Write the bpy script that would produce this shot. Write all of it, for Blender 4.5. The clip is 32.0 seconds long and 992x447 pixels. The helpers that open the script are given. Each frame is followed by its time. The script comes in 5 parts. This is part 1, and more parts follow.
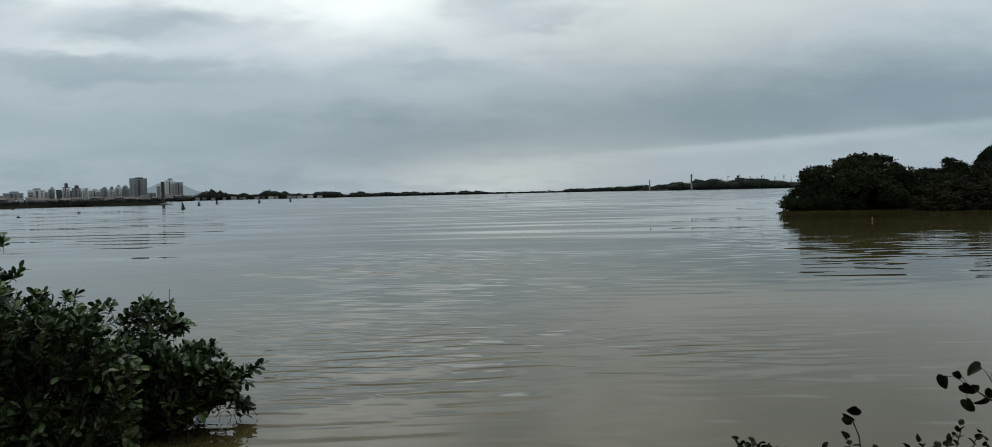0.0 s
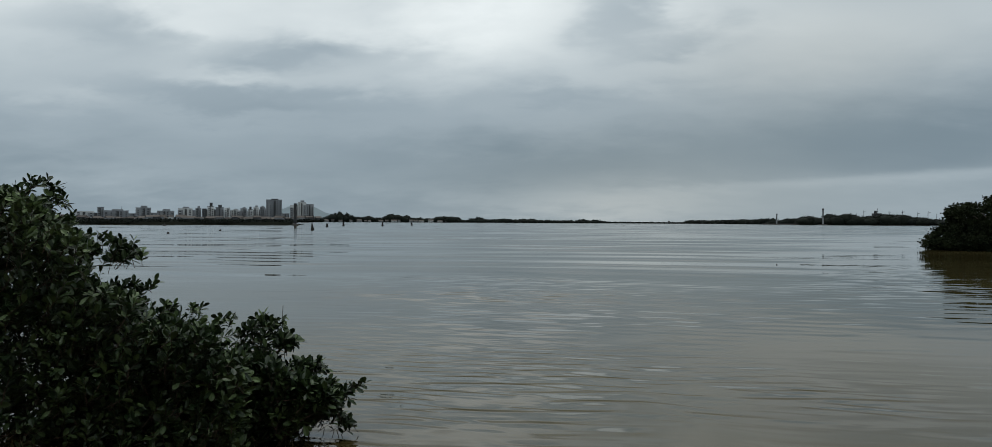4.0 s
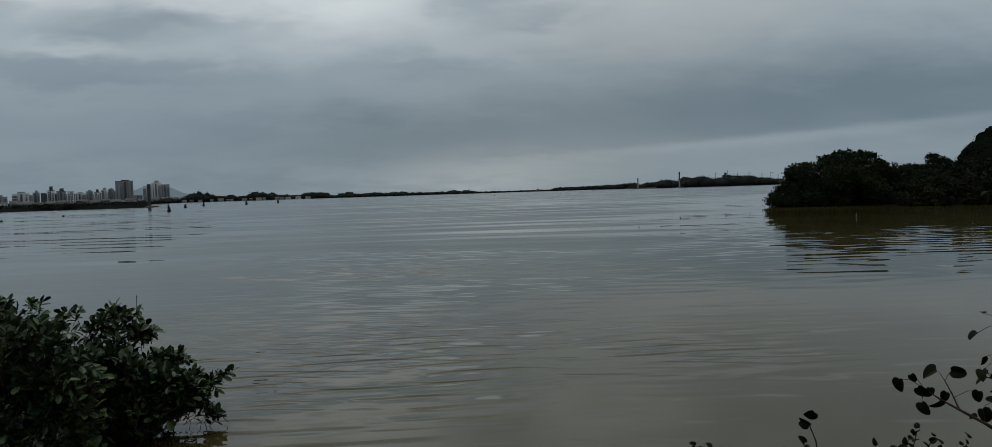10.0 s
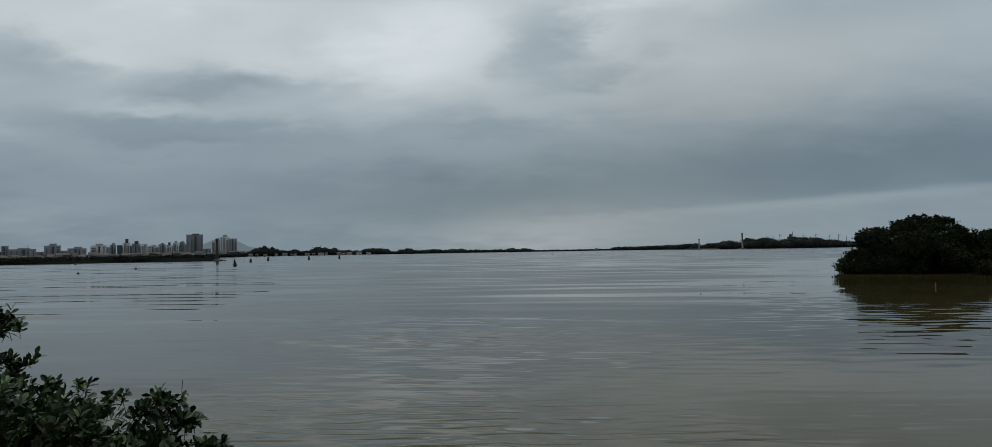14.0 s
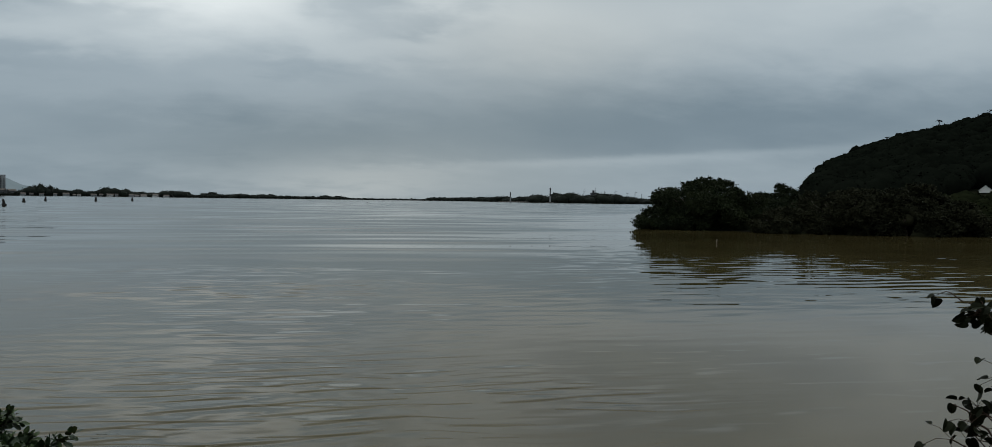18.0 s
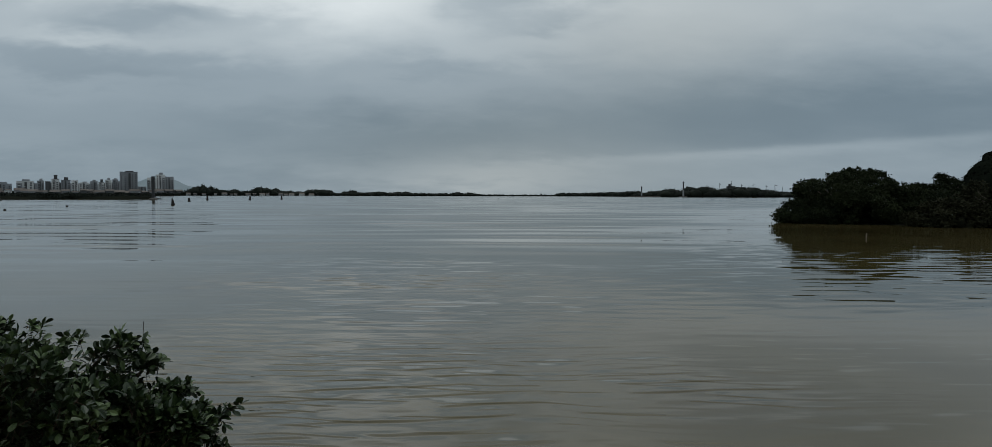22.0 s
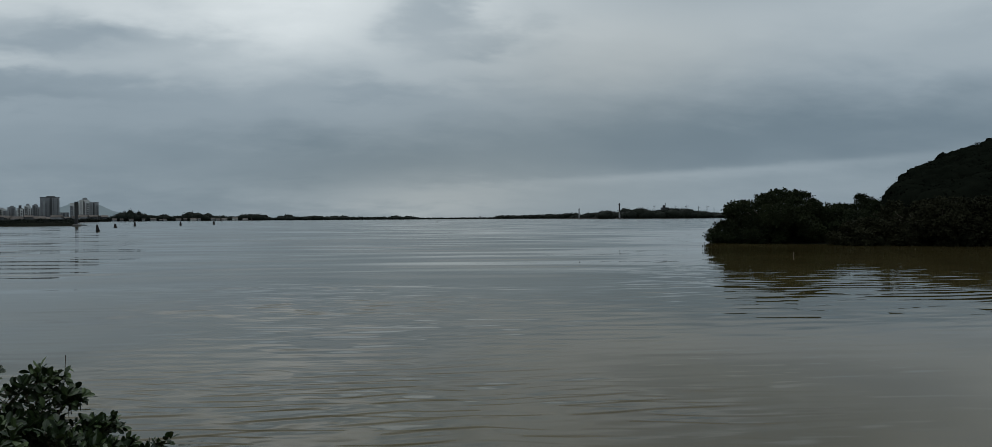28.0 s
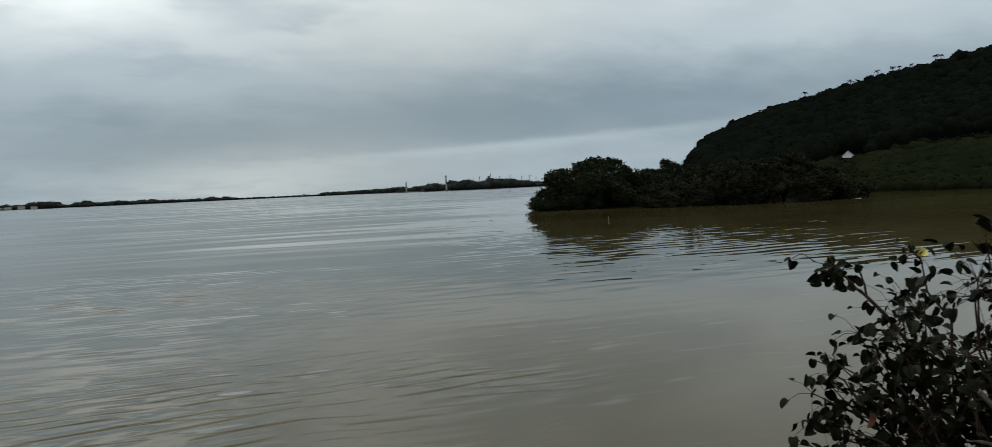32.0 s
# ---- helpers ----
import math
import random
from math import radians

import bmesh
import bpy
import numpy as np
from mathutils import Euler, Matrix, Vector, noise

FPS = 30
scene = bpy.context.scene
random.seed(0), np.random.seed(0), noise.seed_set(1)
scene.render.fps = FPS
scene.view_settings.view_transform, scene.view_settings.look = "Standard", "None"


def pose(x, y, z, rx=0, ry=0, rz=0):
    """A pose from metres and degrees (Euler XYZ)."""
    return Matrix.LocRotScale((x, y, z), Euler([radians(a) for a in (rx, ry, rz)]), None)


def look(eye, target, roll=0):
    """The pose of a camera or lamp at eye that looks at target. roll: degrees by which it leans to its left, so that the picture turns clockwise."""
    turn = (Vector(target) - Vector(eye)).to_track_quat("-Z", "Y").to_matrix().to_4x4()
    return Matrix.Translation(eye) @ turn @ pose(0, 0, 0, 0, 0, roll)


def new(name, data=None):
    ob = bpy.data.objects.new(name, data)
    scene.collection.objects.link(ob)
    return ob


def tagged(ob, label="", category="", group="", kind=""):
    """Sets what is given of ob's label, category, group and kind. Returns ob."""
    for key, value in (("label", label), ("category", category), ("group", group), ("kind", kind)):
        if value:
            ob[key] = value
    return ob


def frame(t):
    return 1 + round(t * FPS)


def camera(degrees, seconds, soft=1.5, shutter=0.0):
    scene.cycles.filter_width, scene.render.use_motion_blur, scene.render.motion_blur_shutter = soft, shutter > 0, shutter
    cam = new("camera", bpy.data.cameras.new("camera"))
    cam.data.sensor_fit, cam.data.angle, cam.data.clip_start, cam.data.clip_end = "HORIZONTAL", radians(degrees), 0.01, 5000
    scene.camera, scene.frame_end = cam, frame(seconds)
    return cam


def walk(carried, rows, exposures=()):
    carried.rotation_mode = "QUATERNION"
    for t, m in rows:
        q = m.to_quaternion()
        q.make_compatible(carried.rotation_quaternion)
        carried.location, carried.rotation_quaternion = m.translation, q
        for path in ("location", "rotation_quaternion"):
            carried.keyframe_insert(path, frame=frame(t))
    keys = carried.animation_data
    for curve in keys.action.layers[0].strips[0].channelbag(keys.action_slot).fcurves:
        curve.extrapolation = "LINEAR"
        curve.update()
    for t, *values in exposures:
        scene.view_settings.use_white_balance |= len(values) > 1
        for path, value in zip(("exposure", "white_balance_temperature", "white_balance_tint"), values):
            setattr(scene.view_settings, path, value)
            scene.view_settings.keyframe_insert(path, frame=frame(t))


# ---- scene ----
cam = camera(67.55, 32.0, soft=0.7, shutter=0.2)
PATH = [
    (0.0, pose(0.031, -0.204, 1.591, 87.644, 1.282, -0.000)),
    (0.5, pose(0.086, -0.175, 1.599, 89.271, 1.078, 4.574)),
    (1.0, pose(0.132, -0.199, 1.595, 89.865, -0.409, 7.239)),
    (1.5, pose(0.147, -0.194, 1.594, 89.054, -0.169, 6.400)),
    (2.0, pose(0.151, -0.188, 1.596, 88.945, -0.283, 5.849)),
    (2.5, pose(0.160, -0.198, 1.595, 89.275, 0.283, 5.096)),
    (4.5, pose(0.145, -0.206, 1.600, 90.216, -0.405, 9.762)),
    (5.0, pose(0.140, -0.183, 1.599, 90.711, -0.248, 7.617)),
    (5.5, pose(0.103, -0.216, 1.603, 90.079, -0.388, 0.223)),
    (6.0, pose(0.021, -0.201, 1.595, 89.789, -1.032, -7.517)),
    (6.5, pose(0.003, -0.192, 1.604, 90.985, -2.390, -11.170)),
    (7.0, pose(-0.015, -0.199, 1.605, 91.933, -2.677, -11.476)),
    (7.5, pose(-0.004, -0.207, 1.607, 92.180, -2.193, -12.376)),
    (8.0, pose(0.027, -0.182, 1.603, 91.475, -2.364, -17.346)),
    (8.5, pose(0.065, -0.171, 1.602, 89.464, -3.610, -19.140)),
    (9.0, pose(0.128, -0.207, 1.611, 88.935, -0.119, -9.014)),
    (9.5, pose(0.158, -0.222, 1.622, 89.667, 1.629, -3.335)),
    (10.0, pose(0.155, -0.159, 1.605, 87.562, 1.800, -0.867)),
    (10.5, pose(0.064, 0.016, 1.610, 93.176, -0.980, -0.602)),
    (11.0, pose(0.014, 0.177, 1.658, 86.709, -3.270, 1.386)),
    (11.5, pose(0.001, 0.199, 1.763, 88.748, -2.569, -2.423)),
    (12.0, pose(0.045, 0.182, 1.797, 90.814, -0.107, -2.398)),
    (12.5, pose(0.109, 0.148, 1.802, 91.750, 0.442, 1.705)),
    (13.0, pose(0.144, 0.125, 1.814, 92.529, 1.462, 4.342)),
    (13.5, pose(0.149, 0.130, 1.808, 93.202, 1.425, 5.532)),
    (14.0, pose(0.153, 0.125, 1.802, 92.151, 0.959, 3.615)),
    (14.5, pose(0.145, 0.105, 1.806, 92.113, 0.739, 2.397)),
    (15.0, pose(0.127, 0.108, 1.808, 91.506, 0.194, -2.422)),
    (15.5, pose(0.050, 0.094, 1.807, 91.075, -0.432, -6.260)),
    (17.5, pose(-0.033, 0.162, 1.790, 88.174, -0.112, -8.252)),
    (18.0, pose(-0.001, 0.235, 1.851, 88.228, -0.750, -10.602)),
    (18.5, pose(0.010, 0.243, 1.843, 88.190, -0.530, -12.949)),
    (19.0, pose(0.012, 0.215, 1.854, 88.709, 0.708, -17.394)),
    (19.5, pose(0.106, 0.200, 1.845, 88.934, 0.084, -16.924)),
    (20.0, pose(0.077, 0.132, 1.779, 88.593, -1.002, -6.319)),
    (20.5, pose(0.082, 0.114, 1.792, 87.583, 0.363, 0.829)),
    (21.0, pose(0.030, 0.128, 1.797, 88.754, -0.107, 0.838)),
    (21.5, pose(-0.006, 0.147, 1.795, 88.253, 0.189, 0.780)),
    (22.0, pose(-0.022, 0.132, 1.807, 87.815, -0.127, -0.610)),
    (22.5, pose(-0.042, 0.173, 1.809, 88.387, -0.470, -1.701)),
    (23.0, pose(-0.030, 0.156, 1.816, 88.867, -0.832, -3.159)),
    (23.5, pose(-0.025, 0.154, 1.810, 89.567, -0.797, -4.517)),
    (24.0, pose(0.001, 0.128, 1.805, 90.302, -0.780, -7.037)),
    (24.5, pose(-0.003, 0.110, 1.822, 90.229, -0.763, -10.364)),
    (26.5, pose(-0.006, 0.111, 1.810, 90.895, -0.629, -8.705)),
    (27.0, pose(-0.018, 0.110, 1.827, 90.331, -0.566, -8.521)),
    (27.5, pose(-0.020, 0.085, 1.830, 89.822, 0.205, -6.588)),
    (28.0, pose(-0.020, 0.122, 1.816, 89.567, 0.362, -5.321)),
    (28.5, pose(-0.008, 0.128, 1.800, 89.365, 0.465, -7.499)),
    (29.0, pose(-0.023, 0.140, 1.812, 88.792, 0.448, -7.833)),
    (29.5, pose(-0.034, 0.160, 1.814, 88.382, -0.289, -5.825)),
    (30.0, pose(-0.030, 0.146, 1.818, 88.830, 0.122, -6.248)),
    (30.5, pose(-0.028, 0.162, 1.798, 88.993, 0.837, -8.594)),
    (31.0, pose(-0.006, 0.234, 1.865, 88.076, 1.600, -12.079)),
    (31.5, pose(0.043, 0.251, 1.852, 87.431, 2.065, -13.702)),
    (32.0, pose(0.103, 0.259, 1.851, 87.175, 2.608, -18.589)),
]
# the film camera's own gain and white balance
EXPOSURES = [
    (0.0, 0.45, 6500, 10), (1.0, 0.20, 6400, 10), (2.0, 0.17, 6400, 10), (5.0, 0.15, 6400, 10), (6.0, -0.15, 6270, 10), (7.0, 0.05, 6300, 10),
    (8.0, 0.18, 6400, 10), (8.5, 0.36, 6400, 10), (9.0, 0.45, 6500, 10), (9.5, 0.10, 6400, 10), (10.0, -0.25, 6270, 10), (10.5, -0.15, 6310, 10),
    (11.0, 0.18, 6400, 10), (12.0, 0.05, 6310, 10), (13.0, -0.15, 6270, 10), (15.0, -0.17, 6270, 10), (18.0, 0.10, 6400, 10), (18.5, 0.12, 6400, 10), (19.0, 0.43, 6500, 10),
    (20.0, 0.27, 6400, 10), (21.0, 0.00, 6310, 10), (22.0, -0.03, 6310, 10), (23.0, 0.05, 6400, 10), (24.0, -0.03, 6310, 10), (27.0, -0.15, 6270, 10), (28.0, -0.09, 6280, 10),
    (29.0, -0.03, 6400, 10), (30.0, -0.05, 6400, 10), (31.0, -0.04, 6400, 10), (32.0, 0.43, 6500, 10),
]
walk(cam, PATH, EXPOSURES)

# ---------------------------------------------------------------- world, sun
world = bpy.data.worlds.new("overcast_sky")
scene.world = world
world.use_nodes = True
wt = world.node_tree
wt.nodes.clear()


class Graph:
    """Short hand for node trees."""

    def __init__(self, tree):
        self.tree = tree

    def node(self, kind):
        return self.tree.nodes.new(kind)

    def smooth(self, v, a, b, lo=0.0, hi=1.0):
        n = self.node("ShaderNodeMapRange")
        n.interpolation_type = "SMOOTHSTEP"
        self.put(n.inputs[0], v)
        for i, x in enumerate((a, b, lo, hi)):
            n.inputs[i + 1].default_value = x
        return n.outputs[0]

    def link(self, a, b):
        self.tree.links.new(a, b)

    def put(self, socket, v):
        if isinstance(v, bpy.types.NodeSocket):
            self.link(v, socket)
        else:
            socket.default_value = v

    def math(self, op, a, b=0.0, clamp=False):
        n = self.node("ShaderNodeMath")
        n.operation, n.use_clamp = op, clamp
        self.put(n.inputs[0], a)
        self.put(n.inputs[1], b)
        return n.outputs[0]

    def noise(self, vec, scale, detail=4.0, rough=0.55, distort=0.0):
        n = self.node("ShaderNodeTexNoise")
        self.put(n.inputs["Vector"], vec)
        n.inputs["Scale"].default_value = scale
        n.inputs["Detail"].default_value = detail
        n.inputs["Roughness"].default_value = rough
        n.inputs["Distortion"].default_value = distort
        return n.outputs["Fac"]

    def mapping(self, vec, scale=(1, 1, 1), rot=(0, 0, 0), loc=(0, 0, 0)):
        n = self.node("ShaderNodeMapping")
        self.put(n.inputs["Vector"], vec)
        n.inputs["Scale"].default_value = scale
        n.inputs["Rotation"].default_value = rot
        n.inputs["Location"].default_value = loc
        return n.outputs[0]

    def ramp(self, fac, stops):
        n = self.node("ShaderNodeValToRGB")
        self.put(n.inputs[0], fac)
        el = n.color_ramp.elements
        while len(el) < len(stops):
            el.new(0.5)
        for e, (p, c) in zip(el, stops):
            e.position = p
            e.color = (*c, 1) if len(c) == 3 else c
        return n.outputs[0]

    def mix(self, fac, a, b):
        n = self.node("ShaderNodeMix")
        n.data_type = "RGBA"
        self.put(n.inputs[0], fac)
        self.put(n.inputs[6], a if isinstance(a, bpy.types.NodeSocket) else (*a, 1))
        self.put(n.inputs[7], b if isinstance(b, bpy.types.NodeSocket) else (*b, 1))
        return n.outputs[2]


def build_sky():
    g = Graph(wt)
    tc = g.node("ShaderNodeTexCoord").outputs["Generated"]
    sep = g.node("ShaderNodeSeparateXYZ")
    g.link(tc, sep.inputs[0])
    sx, sy, sz = sep.outputs
    deg = 180 / math.pi
    el = g.math("MULTIPLY", g.math("ARCSINE", sz), deg)
    az = g.math("MULTIPLY", g.math("ARCTAN2", sx, sy), deg)
    # a cloud deck seen in perspective
    hgt = g.math("ADD", g.math("MAXIMUM", sz, 0.0), 0.26)
    comb = g.node("ShaderNodeCombineXYZ")
    g.link(g.math("DIVIDE", sx, hgt), comb.inputs[0])
    g.link(g.math("DIVIDE", sy, hgt), comb.inputs[1])
    deck = comb.outputs[0]
    big = g.noise(g.mapping(deck, scale=(1.0, 1.1, 1), loc=(3.1, 1.7, 0)), 1.1, 2.0, 0.5, 0.3)
    mid = g.noise(g.mapping(deck, scale=(1.6, 2.0, 1), loc=(0.4, 5.2, 0)), 1.7, 4.0, 0.5, 0.25)
    fine = g.noise(g.mapping(deck, scale=(3.0, 4.2, 1), loc=(7.0, 2.2, 0)), 2.2, 4.0, 0.55, 0.2)
    # soft warp so that the cloud banks have ragged edges
    wob = g.math("MULTIPLY", g.math("SUBTRACT", mid, 0.5), 1.0)
    wob2 = g.math("MULTIPLY", g.math("SUBTRACT", fine, 0.5), 1.0)
    azw = g.math("ADD", g.math("ADD", az, g.math("MULTIPLY", wob, 11.0)), g.math("MULTIPLY", wob2, 5.5))
    elw = g.math("ADD", g.math("ADD", el, g.math("MULTIPLY", wob, 3.6)), g.math("MULTIPLY", wob2, 2.4))
    els = g.math("ADD", el, g.math("MULTIPLY", wob2, 0.5))

    def bank(a0, e0, sa, se, amp, a=azw, e=elw, tilt=0.0):
        da = g.math("DIVIDE", g.math("SUBTRACT", a, a0), sa)
        ee = g.math("SUBTRACT", e, e0)
        if tilt:
            ee = g.math("SUBTRACT", ee, g.math("MULTIPLY", g.math("SUBTRACT", a, a0), tilt))
        de = g.math("DIVIDE", ee, se)
        q = g.math("ADD", g.math("MULTIPLY", da, da), g.math("MULTIPLY", de, de))
        return g.math("MULTIPLY", g.math("EXPONENT", g.math("MULTIPLY", q, -1.0)), amp)

    # brightness rises from the grey low sky to the lit deck overhead
    total = g.math("ADD", g.smooth(el, 4.0, 15.0, 0.34, 0.74), g.smooth(el, 16.0, 40.0, 0.0, 0.14))
    for b in (
        bank(-8.5, 16.8, 7.5, 3.2, 0.13), bank(-30, 18.0, 9, 1.0, 0.05), bank(10, 18.8, 6.5, 1.5, 0.11), bank(4.4, 16.3, 1.4, 0.9, 0.06),
        bank(0.8, 15.8, 3.5, 2.9, -0.17), bank(4.5, 13.2, 3.5, 1.2, -0.07), bank(-14, 20.2, 6, 1.4, -0.12), bank(-33, 20.5, 9, 0.9, -0.08),
        bank(-24.5, 12.2, 6.5, 1.0, -0.18, tilt=0.06), bank(-28, 10.4, 3.5, 0.6, 0.07), bank(-28, 8.1, 6, 0.6, -0.05), bank(-38.5, 8.4, 3, 0.8, 0.06), bank(5.0, 12.4, 1.6, 0.6, -0.06), bank(-38, 12.6, 4.5, 1.8, -0.15), bank(-31.5, 12.9, 2.2, 0.9, 0.05), bank(-29, 9.2, 9, 1.1, -0.10),
        bank(-18, 8.8, 7, 1.0, -0.04), bank(-4, 9.6, 7, 0.9, -0.08), bank(-10, 5.2, 13, 1.6, -0.03), bank(24, 6.8, 17, 2.2, -0.05, tilt=0.03),
        bank(23, 17.6, 11, 3.2, -0.11), bank(38, 12.0, 4, 1.2, -0.05), bank(46, 13.5, 9, 3.5, -0.03), bank(1.0, 1.2, 9, 2.0, 0.12), bank(42, 10.5, 12, 2.5, 0.03),
        bank(-34, 4.0, 9, 2.5, 0.05), bank(28, 10, 26, 10, -0.065), bank(-38, 15, 18, 7, 0.07), bank(-14, 13.6, 5, 1.6, 0.05),
    ):
        total = g.math("ADD", total, g.math("MULTIPLY", b, 1.3))
    # the lit strip under the bank's straight lower edge
    edge = g.math("ADD", g.math("MULTIPLY", g.math("SUBTRACT", az, 5.0), 0.045), 2.85)
    under = g.smooth(g.math("SUBTRACT", edge, els), -0.20, 0.35)
    wide = bank(22, 2, 19, 30, 0.09, a=az, e=el)
    total = g.math("ADD", total, g.math("MULTIPLY", under, wide))
    rim = g.math("DIVIDE", g.math("SUBTRACT", g.math("SUBTRACT", edge, els), 0.35), 0.45)
    rim = g.math("EXPONENT", g.math("MULTIPLY", g.math("MULTIPLY", rim, rim), -1.0))
    total = g.math("ADD", total, g.math("MULTIPLY", rim, bank(22, 2, 15, 30, 0.07, a=az, e=el)))
    for n, w in ((big, 0.14), (mid, 0.16), (fine, 0.07)):
        total = g.math("ADD", total, g.math("MULTIPLY", g.math("SUBTRACT", n, 0.5), w))
    tone = g.ramp(total, [(0.0, (0.085, 0.125, 0.150)), (0.25, (0.172, 0.222, 0.255)), (0.45, (0.290, 0.343, 0.372)),
                          (0.65, (0.443, 0.49, 0.502)), (0.85, (0.672, 0.706, 0.692)), (1.0, (0.85, 0.874, 0.85))])
    # the thinner middle of the deck lets warmer light through than its flanks
    warm = g.math("MINIMUM", g.math("ADD", bank(2, 2, 16, 5, 1.0, a=az, e=el), bank(14, 11, 12, 5, 0.7, a=az, e=el)), 1.0)
    tint = g.mix(warm, (0.98, 1.0, 1.02), (1.04, 1.0, 0.955))
    toned = g.node("ShaderNodeVectorMath")
    toned.operation = "MULTIPLY"
    g.link(tone, toned.inputs[0])
    g.link(tint, toned.inputs[1])
    tone = toned.outputs[0]
    # thin cloud over a clear sky: little of the blue gets through
    sky = g.node("ShaderNodeTexSky")
    sky.sky_type, sky.sun_disc = "NISHITA", False
    sky.sun_elevation, sky.sun_rotation = radians(77), radians(-5)
    b_sky = g.node("ShaderNodeBackground")
    g.link(sky.outputs[0], b_sky.inputs[0])
    b_sky.inputs[1].default_value = 0.05
    b_cloud = g.node("ShaderNodeBackground")
    g.link(tone, b_cloud.inputs[0])
    b_cloud.inputs[1].default_value = 1.07
    m = g.node("ShaderNodeMixShader")
    m.inputs[0].default_value = 0.96
    g.link(b_sky.outputs[0], m.inputs[1])
    g.link(b_cloud.outputs[0], m.inputs[2])
    out = g.node("ShaderNodeOutputWorld")
    g.link(m.outputs[0], out.inputs[0])


build_sky()

sun = new("sun", bpy.data.lights.new("sun", "SUN"))
sun.data.energy = 0.5
sun.data.angle = radians(25)
sun.data.color = (1.0, 0.97, 0.92)
sun.matrix_world = look((0, 0, 60), (1.2, -13.8, 0))


# ---------------------------------------------------------------- materials
def material(name, dark, light, rough=0.8, scale=6.0, fine=40.0, bump=0.2, dist=0.02, metal=0.0, spec=0.3, random_tone=0.0):
    """Two-scale mottled surface between two tones."""
    m = bpy.data.materials.new(name)
    m.use_nodes = True
    t = m.node_tree
    t.nodes.clear()
    g = Graph(t)
    co = g.node("ShaderNodeTexCoord").outputs["Object"]
    a = g.noise(co, scale, 4.0)
    b = g.noise(co, fine, 3.0)
    f = g.math("ADD", g.math("MULTIPLY", a, 0.65), g.math("MULTIPLY", b, 0.35))
    if random_tone:
        info = g.node("ShaderNodeObjectInfo").outputs["Random"]
        geo = g.node("ShaderNodeNewGeometry").outputs["Random Per Island"]
        r = g.math("ADD", g.math("MULTIPLY", info, 0.5), g.math("MULTIPLY", geo, 0.5))
        f = g.math("ADD", f, g.math("MULTIPLY", g.math("SUBTRACT", r, 0.5), random_tone))
    col = g.ramp(f, [(0.28, dark), (0.72, light)])
    bs = g.node("ShaderNodeBsdfPrincipled")
    g.link(col, bs.inputs["Base Color"])
    bs.inputs["Roughness"].default_value = rough
    bs.inputs["Metallic"].default_value = metal
    bs.inputs["Specular IOR Level"].default_value = spec
    if bump:
        bp = g.node("ShaderNodeBump")
        bp.inputs["Strength"].default_value = bump
        bp.inputs["Distance"].default_value = dist
        g.link(f, bp.inputs["Height"])
        g.link(bp.outputs[0], bs.inputs["Normal"])
    out = g.node("ShaderNodeOutputMaterial")
    g.link(bs.outputs[0], out.inputs[0])
    return m


